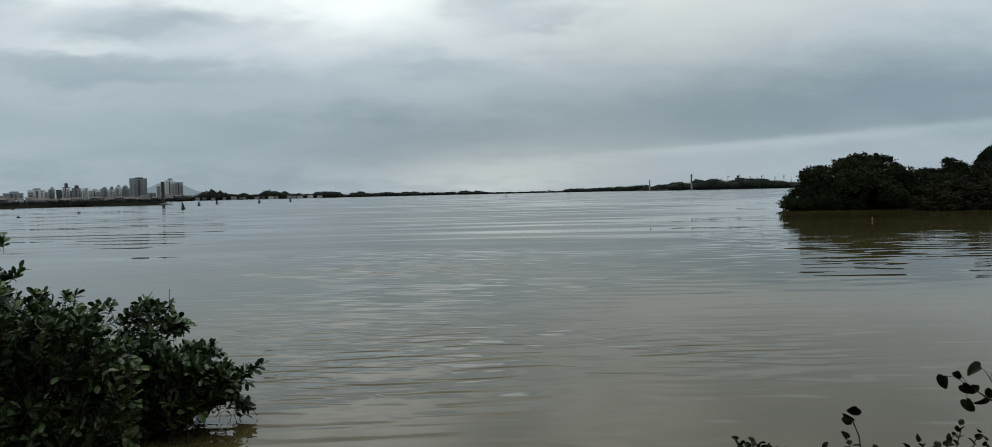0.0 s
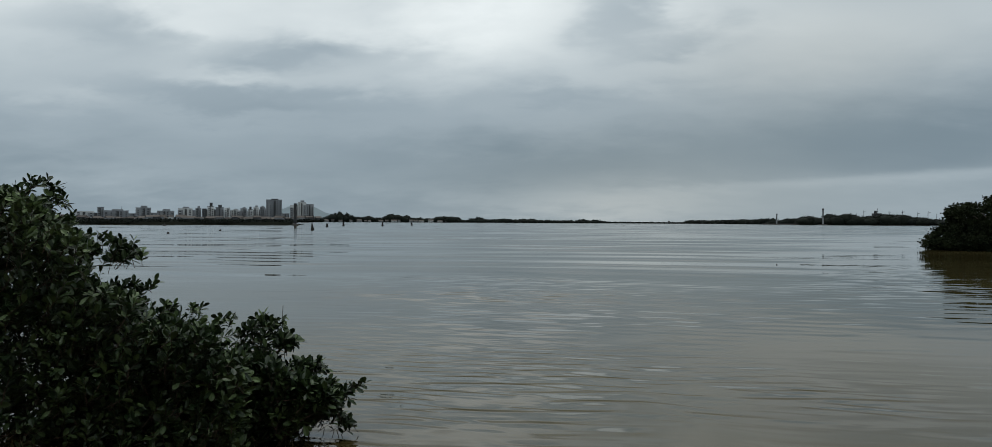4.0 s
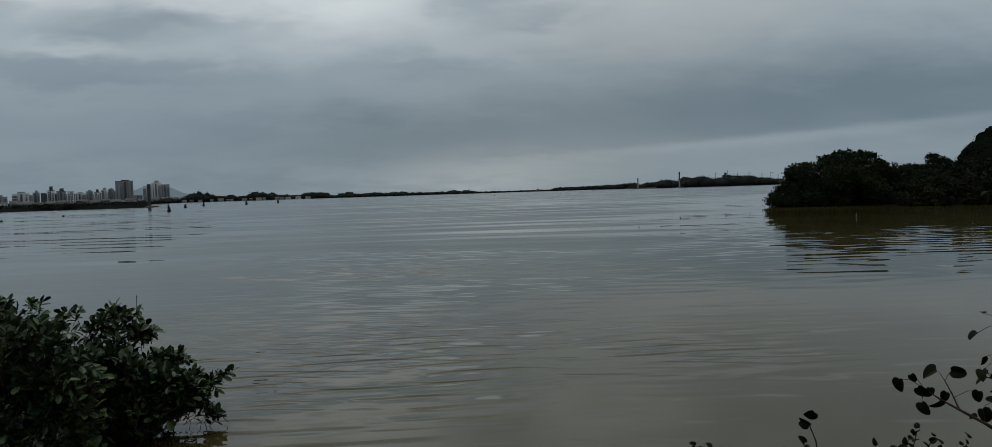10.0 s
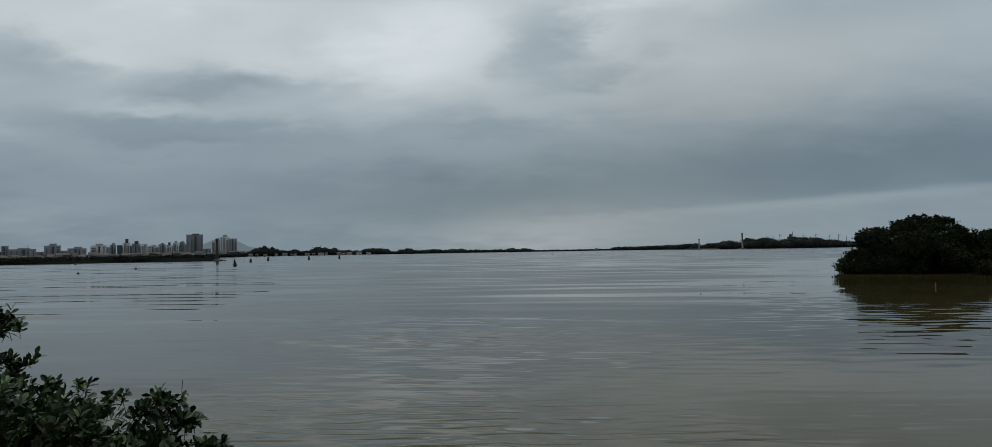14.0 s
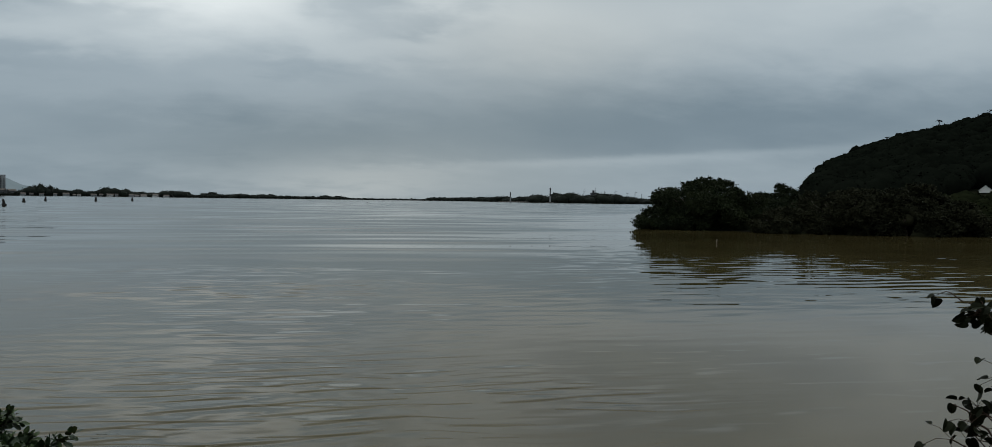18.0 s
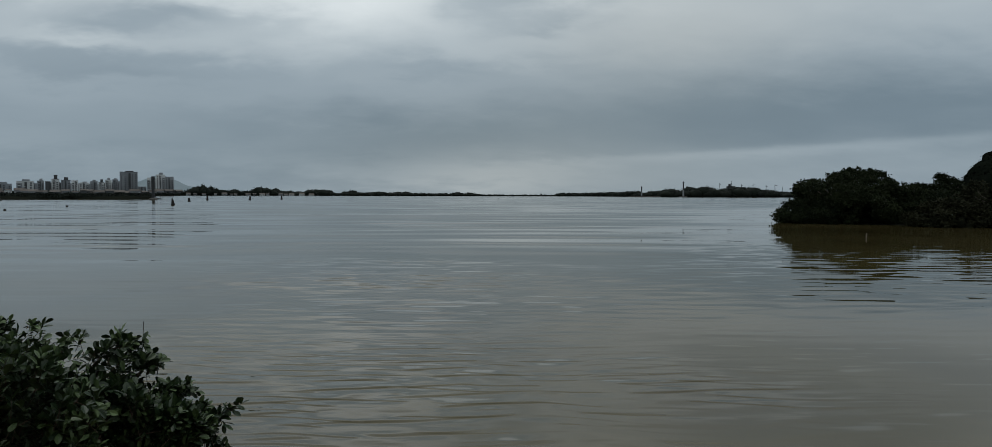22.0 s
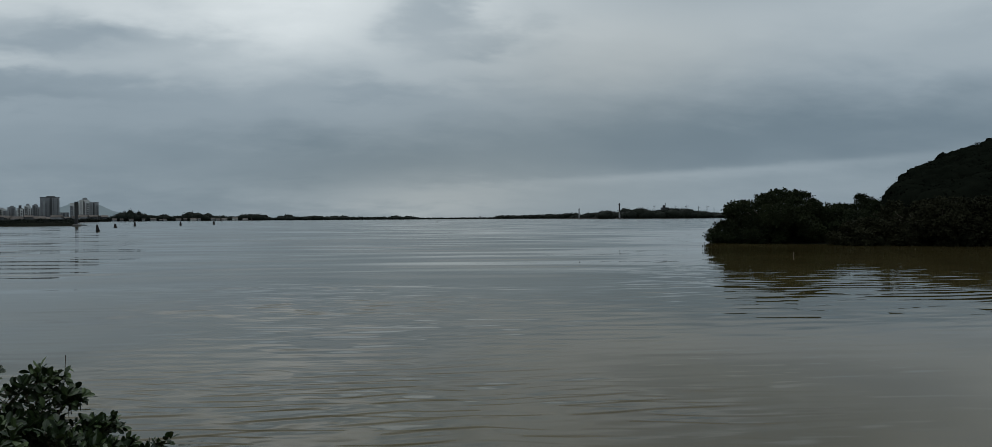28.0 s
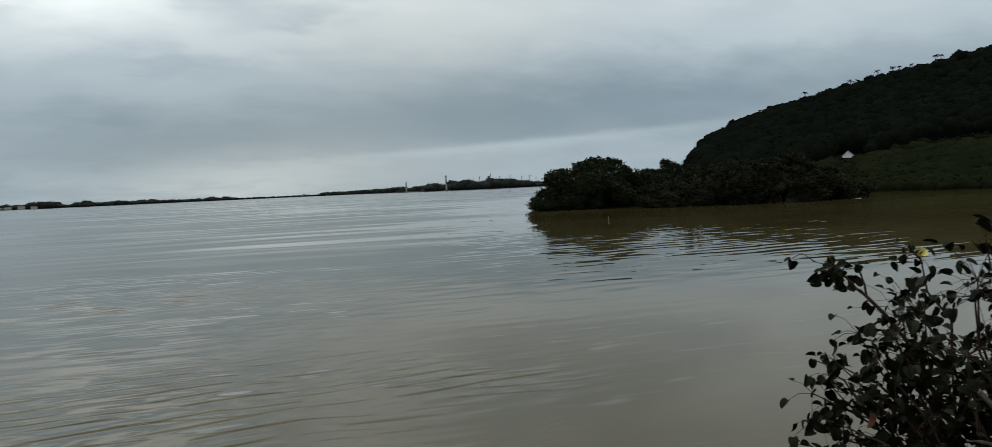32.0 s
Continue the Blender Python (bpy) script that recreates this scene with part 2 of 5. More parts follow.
def water_material():
    m = bpy.data.materials.new("estuary_water")
    m.use_nodes = True
    t = m.node_tree
    t.nodes.clear()
    g = Graph(t)
    co = g.node("ShaderNodeTexCoord").outputs["Object"]
    sep = g.node("ShaderNodeSeparateXYZ")
    g.link(co, sep.inputs[0])
    px, py = sep.outputs[0], sep.outputs[1]

    def mul(*vs):
        r = vs[0]
        for v in vs[1:]:
            r = g.math("MULTIPLY", r, v)
        return r

    def add(*vs):
        r = vs[0]
        for v in vs[1:]:
            r = g.math("ADD", r, v)
        return r

    def field(sx, sy, rot=0.0, loc=(0, 0, 0), detail=1.0, distort=0.3):
        return g.noise(g.mapping(co, scale=(sx, sy, 1), rot=(0, 0, rot), loc=loc), 1.0, detail, 0.5, distort)

    def slope(*a, **k):
        return g.math("SUBTRACT", field(*a, **k), 0.5)

    def spot(x0, y0, rx, ry):
        dx = mul(g.math("SUBTRACT", px, x0), 1.0 / rx)
        dy = mul(g.math("SUBTRACT", py, y0), 1.0 / ry)
        return g.math("EXPONENT", mul(add(mul(dx, dx), mul(dy, dy)), -1.0))

    def train(length, turn, bendy, cut, seed, wide, sharp=False):
        """Broken wave fronts: long crests that come and go."""
        c, w = math.cos(turn), math.sin(turn)
        line = add(mul(py, c), mul(px, w), mul(field(0.35 / wide, 0.2 / wide, 0.0, (seed, 7, 0), 1.0), bendy))
        front = g.math("SINE", mul(line, 2 * math.pi / length))
        broken = g.smooth(field(0.9 / wide, 0.55 / length, turn, (seed, 2, 0), 1.0), cut, cut + 0.14)
        if sharp:
            top = g.math("MAXIMUM", front, 0.0)
            front = g.math("SUBTRACT", mul(top, top, top), 0.2)
        return mul(front, broken)

    # silt drifting in broad tongues
    silt = add(mul(field(0.10, 0.16, detail=3.0, distort=1.0), 0.6), mul(field(0.5, 0.22, loc=(3, 1, 0), detail=2.0), 0.4))
    col = g.ramp(silt, [(0.34, (0.039, 0.0315, 0.012)), (0.64, (0.064, 0.053, 0.0215))])
    # the lee of the islet, where the water lies still
    lee = mul(g.smooth(g.math("DIVIDE", g.math("SUBTRACT", px, mul(py, 0.27)), add(1.0, mul(py, 0.06))), -2.4, 2.0), g.smooth(py, 150.0, 60.0))
    open_water = g.math("SUBTRACT", 1.0, mul(lee, 0.86))
    gust = g.smooth(field(0.10, 0.26, 0.08, (2, 5, 0), 2.0, 0.5), 0.42, 0.60)
    near = g.smooth(py, 26.0, 12.0)
    far = g.smooth(py, 24.0, 60.0)
    # slicks and broad bands of slightly different lean
    bands = mul(slope(0.03, 0.15, -0.02, (1, 2, 0), detail=2.0), 0.14, add(0.35, mul(open_water, 0.65)))
    # faint streaks everywhere
    hair = mul(slope(0.30, 3.2, 0.02, (5, 1, 0)), near, 0.05, add(0.4, mul(open_water, 0.6)))
    streak = mul(slope(0.09, 0.95, 0.03, (4, 9, 0)), g.smooth(py, 12.0, 24.0), add(0.04, mul(gust, 0.05)), open_water)
    # bright dashes where the breeze touches down
    touch = add(spot(-2.5, 15.2, 2.8, 1.8), mul(spot(-1.3, 10.8, 2.4, 1.3), 0.7), mul(spot(0.5, 17.5, 3.5, 2.0), 0.5), mul(spot(-1.2, 20.0, 5.0, 1.6), 0.6))
    fleck = field(1.0, 3.4, -0.03, (3, 3, 0), 1.0, 0.5)
    dash = mul(add(mul(g.math("MAXIMUM", g.math("SUBTRACT", fleck, 0.51), 0.0), 0.65), mul(g.math("SUBTRACT", fleck, 0.5), 0.22)), touch, add(0.35, gust))
    # short wavelets running in along the open side of the bank
    shoal = add(mul(spot(-1.3, 6.4, 1.6, 1.7), 1.1), mul(spot(-3.4, 7.8, 1.6, 1.6), 0.5), mul(spot(-0.5, 8.4, 1.9, 1.4), 0.6), mul(spot(1.2, 7.0, 1.6, 1.0), 0.45), mul(spot(2.3, 6.8, 0.9, 0.9), 0.6))
    wavelets = mul(add(mul(train(0.22, 0.10, 0.8, 0.42, 4.0, 0.7, True), 0.26), mul(train(0.34, -0.08, 0.9, 0.43, 9.0, 1.0, True), 0.30), mul(slope(1.8, 6.5, 0.05, (8, 4, 0)), 0.28)), shoal)
    # finer chop further out
    outer = add(mul(spot(-1.6, 11.6, 2.6, 2.6), 0.9), mul(spot(1.6, 12.5, 2.6, 3.0), 0.45), mul(spot(-3.0, 18.0, 4.5, 3.0), 0.5))
    flutter = mul(add(mul(train(0.42, 0.05, 0.9, 0.43, 2.0, 1.0), 0.075), mul(slope(0.9, 3.6, -0.04, (6, 2, 0)), 0.26)), outer)
    # an old wake fanning across the cove
    run = add(py, mul(px, 0.04), mul(px, px, 0.008), mul(field(0.05, 0.02, detail=2.0), 5.0))
    patch = mul(g.smooth(py, 19.0, 28.0), g.smooth(py, 90.0, 55.0), g.smooth(px, 10.0, 4.0), g.smooth(px, -14.0, -5.0),
                g.smooth(field(0.07, 0.10, 0.0, (8, 1, 0), 2.0), 0.38, 0.56, 0.12, 1.0))
    ridge = g.math("SINE", mul(run, 1.3))
    wake = mul(add(mul(ridge, 0.009), mul(g.math("MAXIMUM", ridge, 0.0), g.math("MAXIMUM", ridge, 0.0), 0.055)), patch)
    # long low waves off the spit carry the town's image towards the bank
    offing = mul(g.smooth(add(px, mul(py, 0.30)), 0.0, -5.0), g.smooth(py, 17.0, 26.0), g.smooth(py, 95.0, 55.0))
    roll = mul(add(train(2.3, 0.02, 2.2, 0.42, 3.0, 5.0), mul(train(3.6, -0.04, 3.0, 0.44, 6.0, 7.0), 0.8)), offing, -0.040)
    # the islet's mirror image breaks into streaks towards the bank
    cove = mul(g.smooth(g.math("DIVIDE", g.math("SUBTRACT", px, mul(py, 0.30)), add(1.0, mul(py, 0.05))), -1.6, 0.6), g.smooth(py, 36.0, 20.0), g.smooth(py, 8.0, 13.0))
    shiver = mul(cove, add(mul(slope(0.75, 3.4, -0.03, (3, 6, 0), distort=0.6), 0.14), mul(train(0.62, 0.02, 1.0, 0.44, 8.0, 1.5), 0.020)))
    still = mul(lee, slope(0.30, 1.2, 0.0, (9, 6, 0)), g.smooth(py, 22.0, 34.0), 0.028)
    # far chop, and a fixed tilt towards the camera that mirrors brighter, higher sky
    chop = mul(slope(0.10, 0.55, 0.06, (5, 5, 0), detail=2.0), far, open_water, 0.10)
    lean = mul(far, g.math("SUBTRACT", 1.0, mul(lee, 0.9)), 0.026)
    # close in under the bank, a fixed tilt towards the camera darkens the reflection
    tip = mul(g.smooth(py, 15.0, 8.0), g.smooth(px, 0.0, 3.0), 0.045)
    # stray cat's paws on the still part
    paw = mul(g.math("MAXIMUM", g.math("SUBTRACT", field(1.2, 5.5, 0.03, (12, 7, 0), 1.0, 0.4), 0.61), 0.0), g.smooth(py, 11.5, 8.5), -0.55)
    ny = mul(add(bands, tip, paw, hair, streak, dash, wavelets, flutter, wake, roll, shiver, still, chop, lean), -1.0)
    nx = add(mul(slope(2.5, 4.0, 0.5, (7, 7, 0)), shoal, 0.05), mul(slope(0.4, 0.5, 0.3, (2, 9, 0)), 0.015))
    comb = g.node("ShaderNodeCombineXYZ")
    g.link(nx, comb.inputs[0])
    g.link(ny, comb.inputs[1])
    comb.inputs[2].default_value = 1.0
    unit = g.node("ShaderNodeVectorMath")
    unit.operation = "NORMALIZE"
    g.link(comb.outputs[0], unit.inputs[0])
    bs = g.node("ShaderNodeBsdfPrincipled")
    g.link(col, bs.inputs["Base Color"])
    g.link(g.smooth(mul(gust, open_water), 0.0, 1.0, 0.02, 0.075), bs.inputs["Roughness"])
    bs.inputs["IOR"].default_value = 1.333
    bs.inputs["Specular IOR Level"].default_value = 0.33
    g.link(unit.outputs[0], bs.inputs["Normal"])
    out = g.node("ShaderNodeOutputMaterial")
    g.link(bs.outputs[0], out.inputs[0])
    return m


M_WATER = water_material()
M_MUD = material("bank_mud", (0.045, 0.036, 0.024), (0.11, 0.09, 0.06), 0.85, 2.5, 30, 0.5, 0.03)
# backlit darkness is put into the field, wood and scrub colours
M_FIELD = material("hill_field_backlit", (0.005, 0.007, 0.0035), (0.011, 0.013, 0.006), 1.0, 0.10, 1.2, 0.3, 0.2, spec=0.03)
M_SHORE = material("shore_ground", (0.006, 0.0075, 0.006), (0.014, 0.0155, 0.012), 1.0, 0.02, 0.3, 0.3, 0.2, spec=0.0)
M_FOREST = material("forest_leaf_backlit", (0.0022, 0.0030, 0.0023), (0.0075, 0.0096, 0.0068), 1.0, 0.13, 0.4, 0.0, random_tone=0.06, spec=0.0)
M_SHRUB = material("shrub_leaf_backlit", (0.004, 0.006, 0.003), (0.013, 0.0155, 0.0075), 1.0, 0.09, 0.5, 0.0, random_tone=0.10, spec=0.0)
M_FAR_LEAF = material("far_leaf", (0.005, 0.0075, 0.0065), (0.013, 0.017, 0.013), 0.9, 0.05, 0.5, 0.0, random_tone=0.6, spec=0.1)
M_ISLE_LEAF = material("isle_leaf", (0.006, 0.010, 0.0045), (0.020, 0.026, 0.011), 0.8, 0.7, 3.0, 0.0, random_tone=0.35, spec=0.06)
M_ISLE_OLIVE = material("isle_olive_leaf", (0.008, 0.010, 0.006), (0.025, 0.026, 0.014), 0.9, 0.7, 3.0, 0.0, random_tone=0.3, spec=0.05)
# light end of the ramp raised: lighter leaves stand in for glints
M_MANGROVE = material("mangrove_leaf_glinting", (0.0105, 0.024, 0.007), (0.108, 0.160, 0.060), 0.45, 3.0, 60.0, 0.1, 0.002, random_tone=1.0, spec=0.32)
# leaf colour set near black to hold the look of a backlit silhouette
M_HIBISCUS = material("hibiscus_leaf_backlit", (0.004, 0.006, 0.003), (0.017, 0.021, 0.010), 0.55, 5.0, 80.0, 0.15, 0.002, random_tone=0.8, spec=0.06)
M_PALE_LEAF = material("pale_leaf", (0.03, 0.038, 0.025), (0.085, 0.095, 0.065), 0.6, 8.0, 90.0, 0.1, 0.002, random_tone=0.5)
M_RED_LEAF = material("red_leaf", (0.045, 0.013, 0.006), (0.11, 0.030, 0.011), 0.55, 12.0, 90.0, 0.15, 0.002)
M_PETAL = material("yellow_petal", (0.58, 0.52, 0.12), (0.78, 0.74, 0.30), 0.55, 10.0, 90.0, 0.1, 0.002)
M_HEART = material("flower_heart", (0.10, 0.015, 0.012), (0.18, 0.03, 0.02), 0.6, 20.0, 90.0, 0.1, 0.002)
M_BARK = material("grey_bark", (0.040, 0.034, 0.026), (0.12, 0.105, 0.085), 0.9, 9.0, 70.0, 0.6, 0.006)
M_TWIG = material("red_brown_twig", (0.025, 0.015, 0.010), (0.06, 0.035, 0.024), 0.8, 14.0, 80.0, 0.4, 0.003)
M_DEADWOOD = material("dead_wood", (0.07, 0.064, 0.053), (0.17, 0.155, 0.13), 0.9, 12.0, 80.0, 0.5, 0.004)
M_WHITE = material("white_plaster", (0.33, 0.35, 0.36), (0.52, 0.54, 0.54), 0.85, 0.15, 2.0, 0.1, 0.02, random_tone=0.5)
M_GREY = material("grey_plaster", (0.14, 0.155, 0.17), (0.25, 0.265, 0.28), 0.85, 0.15, 2.0, 0.1, 0.02, random_tone=0.4)
M_DARKWALL = material("dark_plaster", (0.03, 0.033, 0.036), (0.07, 0.074, 0.078), 0.8, 0.15, 2.0, 0.1, 0.02)
M_GLASS = material("window_glass", (0.025, 0.03, 0.035), (0.06, 0.066, 0.072), 0.3, 0.3, 2.0, 0.0, spec=0.6)
M_ROOF = material("roof_tile", (0.05, 0.045, 0.042), (0.14, 0.125, 0.115), 0.9, 0.4, 3.0, 0.3, 0.03, random_tone=0.6)
M_IRON = material("dark_iron", (0.015, 0.017, 0.02), (0.04, 0.042, 0.045), 0.6, 1.0, 8.0, 0.2, 0.01)
M_STONE = material("dark_stone", (0.035, 0.034, 0.032), (0.10, 0.096, 0.09), 0.9, 0.8, 6.0, 0.5, 0.05)
M_PILE = material("weathered_pile", (0.008, 0.0075, 0.007), (0.024, 0.022, 0.020), 0.9, 3.0, 20.0, 0.4, 0.02)
M_WHITEPAINT = material("white_paint", (0.62, 0.62, 0.60), (0.80, 0.80, 0.78), 0.6, 2.0, 20.0, 0.1, 0.01)
# distance haze is painted in as a pale blue-grey base colour
M_MOUNT = material("mountain_haze_tone", (0.15, 0.19, 0.21), (0.20, 0.24, 0.26), 1.0, 0.002, 0.02, 0.0, spec=0.0)


# ---------------------------------------------------------------- builders
def obj_from(name, verts, faces, mat, parent=None, label="", smooth=False):
    me = bpy.data.meshes.new(name)
    me.from_pydata(verts if isinstance(verts, list) else verts.tolist(), [], faces if isinstance(faces, list) else faces.tolist())
    if smooth:
        me.polygons.foreach_set("use_smooth", [True] * len(me.polygons))
    me.materials.append(mat)
    me.update()
    ob = new(name, me)
    if parent is not None:
        ob.parent = parent
    if label:
        tagged(ob, label)
    return ob


def part(name, bm, mat, parent, label="", smooth=False):
    me = bpy.data.meshes.new(name)
    bm.to_mesh(me)
    bm.free()
    if smooth:
        me.polygons.foreach_set("use_smooth", [True] * len(me.polygons))
    me.materials.append(mat)
    ob = new(name, me)
    if parent is not None:
        ob.parent = parent
    if label:
        tagged(ob, label)
    return ob


def root(name, place, label, category, group="", kind=""):
    ob = new(name)
    ob.location = place
    ob.empty_display_size = 0.3
    return tagged(ob, label, category, group, kind)


def box(bm, size, centre, bevel=0.0, turn=0.0):
    r = bmesh.ops.create_cube(bm, size=1.0, matrix=Matrix.Translation(centre) @ Matrix.Rotation(turn, 4, "Z") @ Matrix.Diagonal((*size, 1)))
    if bevel:
        edges = list({e for v in r["verts"] for e in v.link_edges})
        bmesh.ops.bevel(bm, geom=edges, offset=bevel, segments=1, affect="EDGES")


def tube(bm, pts, radii, sides=7):
    """A tapered, bent limb through pts."""
    rings = []
    for i, p in enumerate(pts):
        p = Vector(p)
        a = Vector(pts[max(i - 1, 0)])
        b = Vector(pts[min(i + 1, len(pts) - 1)])
        d = (b - a).normalized()
        u = d.orthogonal().normalized()
        w = d.cross(u)
        rings.append([bm.verts.new(p + (u * math.cos(2 * math.pi * k / sides) + w * math.sin(2 * math.pi * k / sides)) * radii[i]) for k in range(sides)])
    for r0, r1 in zip(rings, rings[1:]):
        for k in range(sides):
            bm.faces.new((r0[k], r0[(k + 1) % sides], r1[(k + 1) % sides], r1[k]))
    bm.faces.new(rings[0][::-1])
    bm.faces.new(rings[-1])


def bend(a, b, sag, rng, n=5, wob=0.06):
    """Points from a to b along a soft arc that lifts by sag."""
    a, b = Vector(a), Vector(b)
    d = (b - a).length
    out = []
    for i in range(n + 1):
        s = i / n
        p = a.lerp(b, s) + Vector((0, 0, sag * math.sin(math.pi * s)))
        if 0 < i < n:
            p += Vector((rng.uniform(-1, 1), rng.uniform(-1, 1), rng.uniform(-1, 1))) * wob * d
        out.append(p)
    return out


# one leaf, folded along its rib: length 1 along +x, lying in xy
LEAF_OVAL = (np.array([(0, 0, 0), (0.28, 0.17, 0.05), (0.66, 0.25, 0.06), (0.93, 0.13, 0.0), (1, 0, -0.04), (0.93, -0.13, 0.0), (0.66, -0.25, 0.06), (0.28, -0.17, 0.05), (0.5, 0, 0)]),
             [(0, 8, 1), (1, 8, 2), (2, 8, 3), (3, 8, 4), (4, 8, 5), (5, 8, 6), (6, 8, 7), (7, 8, 0)])
HEART_RIM = [(-0.06, 0.10, 0.02), (-0.11, 0.25, 0.03), (-0.03, 0.40, 0.06), (0.15, 0.48, 0.08), (0.38, 0.47, 0.08), (0.62, 0.40, 0.05), (0.84, 0.25, -0.02), (0.97, 0, -0.13)]
HEART_RIM = [(0, 0, 0)] + HEART_RIM + [(x, -y, z) for x, y, z in HEART_RIM[-2::-1]]
HEART_RIM = [(x, y * 0.86, 0.42 * abs(y) - 0.30 * x * x) for x, y, z in HEART_RIM]
LEAF_HEART = (np.array(HEART_RIM + [(0.42, 0, -0.05)]), [(i, len(HEART_RIM), (i + 1) % len(HEART_RIM)) for i in range(len(HEART_RIM))])
LEAF_TUFT = (np.array([(0, 0, 0), (0.35, 0.42, 0.1), (0.85, 0.30, -0.08), (1, -0.12, 0.02), (0.45, -0.45, 0.12)]), [(0, 1, 2, 3, 4)])


def leaf_frames(dirs, rng, ups=None):
    """Rotation matrices whose x axis is each direction, with the blade turned at random but mostly face up."""
    d = dirs / np.linalg.norm(dirs, axis=1, keepdims=True)
    if ups is None:
        up = np.tile((0.0, 0.0, 1.0), (len(d), 1)) + rng.normal(0, 0.55, (len(d), 3))
    else:
        up = ups / np.linalg.norm(ups, axis=1, keepdims=True) + rng.normal(0, 0.22, (len(d), 3))
    y = np.cross(up, d)
    y /= np.linalg.norm(y, axis=1, keepdims=True) + 1e-9
    z = np.cross(d, y)
    return np.stack([d, y, z], axis=2)


def leaves(name, places, dirs, sizes, shape, mat, parent, rng, label="", kind="", ups=None):
    """Many leaves joined into one mesh."""
    base, faces = shape
    rot = leaf_frames(np.asarray(dirs, float), rng, ups)
    v = np.einsum("nij,kj->nki", rot, base) * np.asarray(sizes)[:, None, None] + np.asarray(places)[:, None, :]
    n, k = v.shape[:2]
    f = np.array([x for x in faces])
    f = (f[None, :, :] + (np.arange(n) * k)[:, None, None]).reshape(-1, f.shape[1])
    ob = obj_from(name, v.reshape(-1, 3), f, mat, parent, label)
    if kind:
        tagged(ob, kind=kind)
    return ob


def single_leaf(shape, mat):
    me = bpy.data.meshes.new("leaf")
    me.from_pydata(shape[0].tolist(), [], shape[1])
    me.materials.append(mat)
    return me


def leaf_parts(places, dirs, sizes, mesh, parent, rng, label=""):
    """Leaves that can be picked apart, each an object on one shared mesh."""
    rot = leaf_frames(np.asarray(dirs, float), rng)
    for p, r, s in zip(places, rot, sizes):
        ob = new("leaf", mesh)
        ob.matrix_basis = Matrix.Translation(p) @ Matrix(r.tolist()).to_4x4() @ Matrix.Scale(float(s), 4)
        ob.parent = parent
        if label:
            tagged(ob, label)


def faced_leaves(places, sizes, mesh, parent, rng, label=""):
    """Single hanging leaves, turned so that their faces look at the camera."""
    for p, s in zip(places, sizes):
        ob = new("leaf", mesh)
        turn = Euler((radians(90 + rng.normal(0, 22)), radians(90 + rng.normal(0, 45)), radians(rng.normal(-35, 20))))
        ob.matrix_basis = Matrix.LocRotScale(Vector(p), turn, (s, s, s))
        ob.parent = parent
        if label:
            tagged(ob, label)


def at(azimuth, dist, z=0.0):
    a = radians(azimuth)
    return Vector((dist * math.sin(a), dist * math.cos(a), z))


def crown_points(centre, radii, n, rng, shell=0.55):
    """Points in the outer part of a lumpy dome, with the way out from its middle."""
    d = rng.normal(0, 1, (n, 3))
    d[:, 2] = np.abs(d[:, 2]) * 0.95 - 0.12
    d /= np.linalg.norm(d, axis=1, keepdims=True)
    lump = 1 + 0.16 * np.sin(d[:, 0] * 5 + centre[0]) * np.cos(d[:, 1] * 4 + centre[1]) + 0.10 * np.sin(d[:, 2] * 9 + centre[0] * 2 + d[:, 0] * 6)
    r = (shell + (1 - shell) * np.sqrt(rng.uniform(0, 1, n))) * lump
    return np.array(centre) + d * np.array(radii) * r[:, None], d


def lump_mesh(level):
    bm = bmesh.new()
    bmesh.ops.create_icosphere(bm, subdivisions=level, radius=1.0)
    v = np.array([tuple(q.co) for q in bm.verts])
    f = np.array([[q.index for q in face.verts] for face in bm.faces])
    bm.free()
    return v, f


LUMP = lump_mesh(2)


def lumps(name, centres, radii, mat, parent, rng, rough=0.16):
    """Many uneven leafy bodies joined into one mesh."""
    base, faces = LUMP
    n, k = len(centres), len(base)
    v = base[None] * (1 + rng.normal(0, rough, (n, k, 1))) * np.asarray(radii)[:, None, :] + np.asarray(centres)[:, None, :]
    f = (faces[None] + (np.arange(n) * k)[:, None, None]).reshape(-1, 3)
    return obj_from(name, v.reshape(-1, 3), f, mat, parent, smooth=True)


def join(target, other):
    """Put a second mesh into the first one and drop its object."""
    bm = bmesh.new()
    bm.from_mesh(target.data)
    bm.from_mesh(other.data)
    bm.to_mesh(target.data)
    bm.free()
    bpy.data.objects.remove(other)


# ---------------------------------------------------------------- large structure
def build_water():
    rings = [0, 3, 6, 10, 16, 26, 42, 70, 120, 220, 420, 800, 1600, 3000, 4900]
    n = 72
    v, f = [(0, 0, 0)], []
    for r in rings[1:]:
        v += [(r * math.sin(2 * math.pi * k / n), r * math.cos(2 * math.pi * k / n), 0) for k in range(n)]
    for k in range(n):
        f.append((0, 1 + (k + 1) % n, 1 + k))
    for j in range(len(rings) - 2):
        for k in range(n):
            a, b = 1 + j * n + k, 1 + j * n + (k + 1) % n
            f.append((a, b, b + n, a + n))
    ob = obj_from("water", v, f, M_WATER)
    tagged(ob, "calm muddy grey-brown estuary water with light ripples", "water", kind="structure")


build_water()


def shore(x):
    """How far the bank reaches out at x."""
    if x < 0:
        return 1.3 + 2.2 * max(0.0, min(1.0, (-x - 3.3) / 1.6)) + 1.6 * max(0.0, min(1.0, (-x - 5) / 6))
    return 1.3 + 1.5 * max(0.0, min(1.0, (x - 1.2) / 1.6)) + 2.0 * max(0.0, min(1.0, (x - 3.2) / 5.0)) + 16 * max(0.0, min(1.0, (x - 9) / 60))


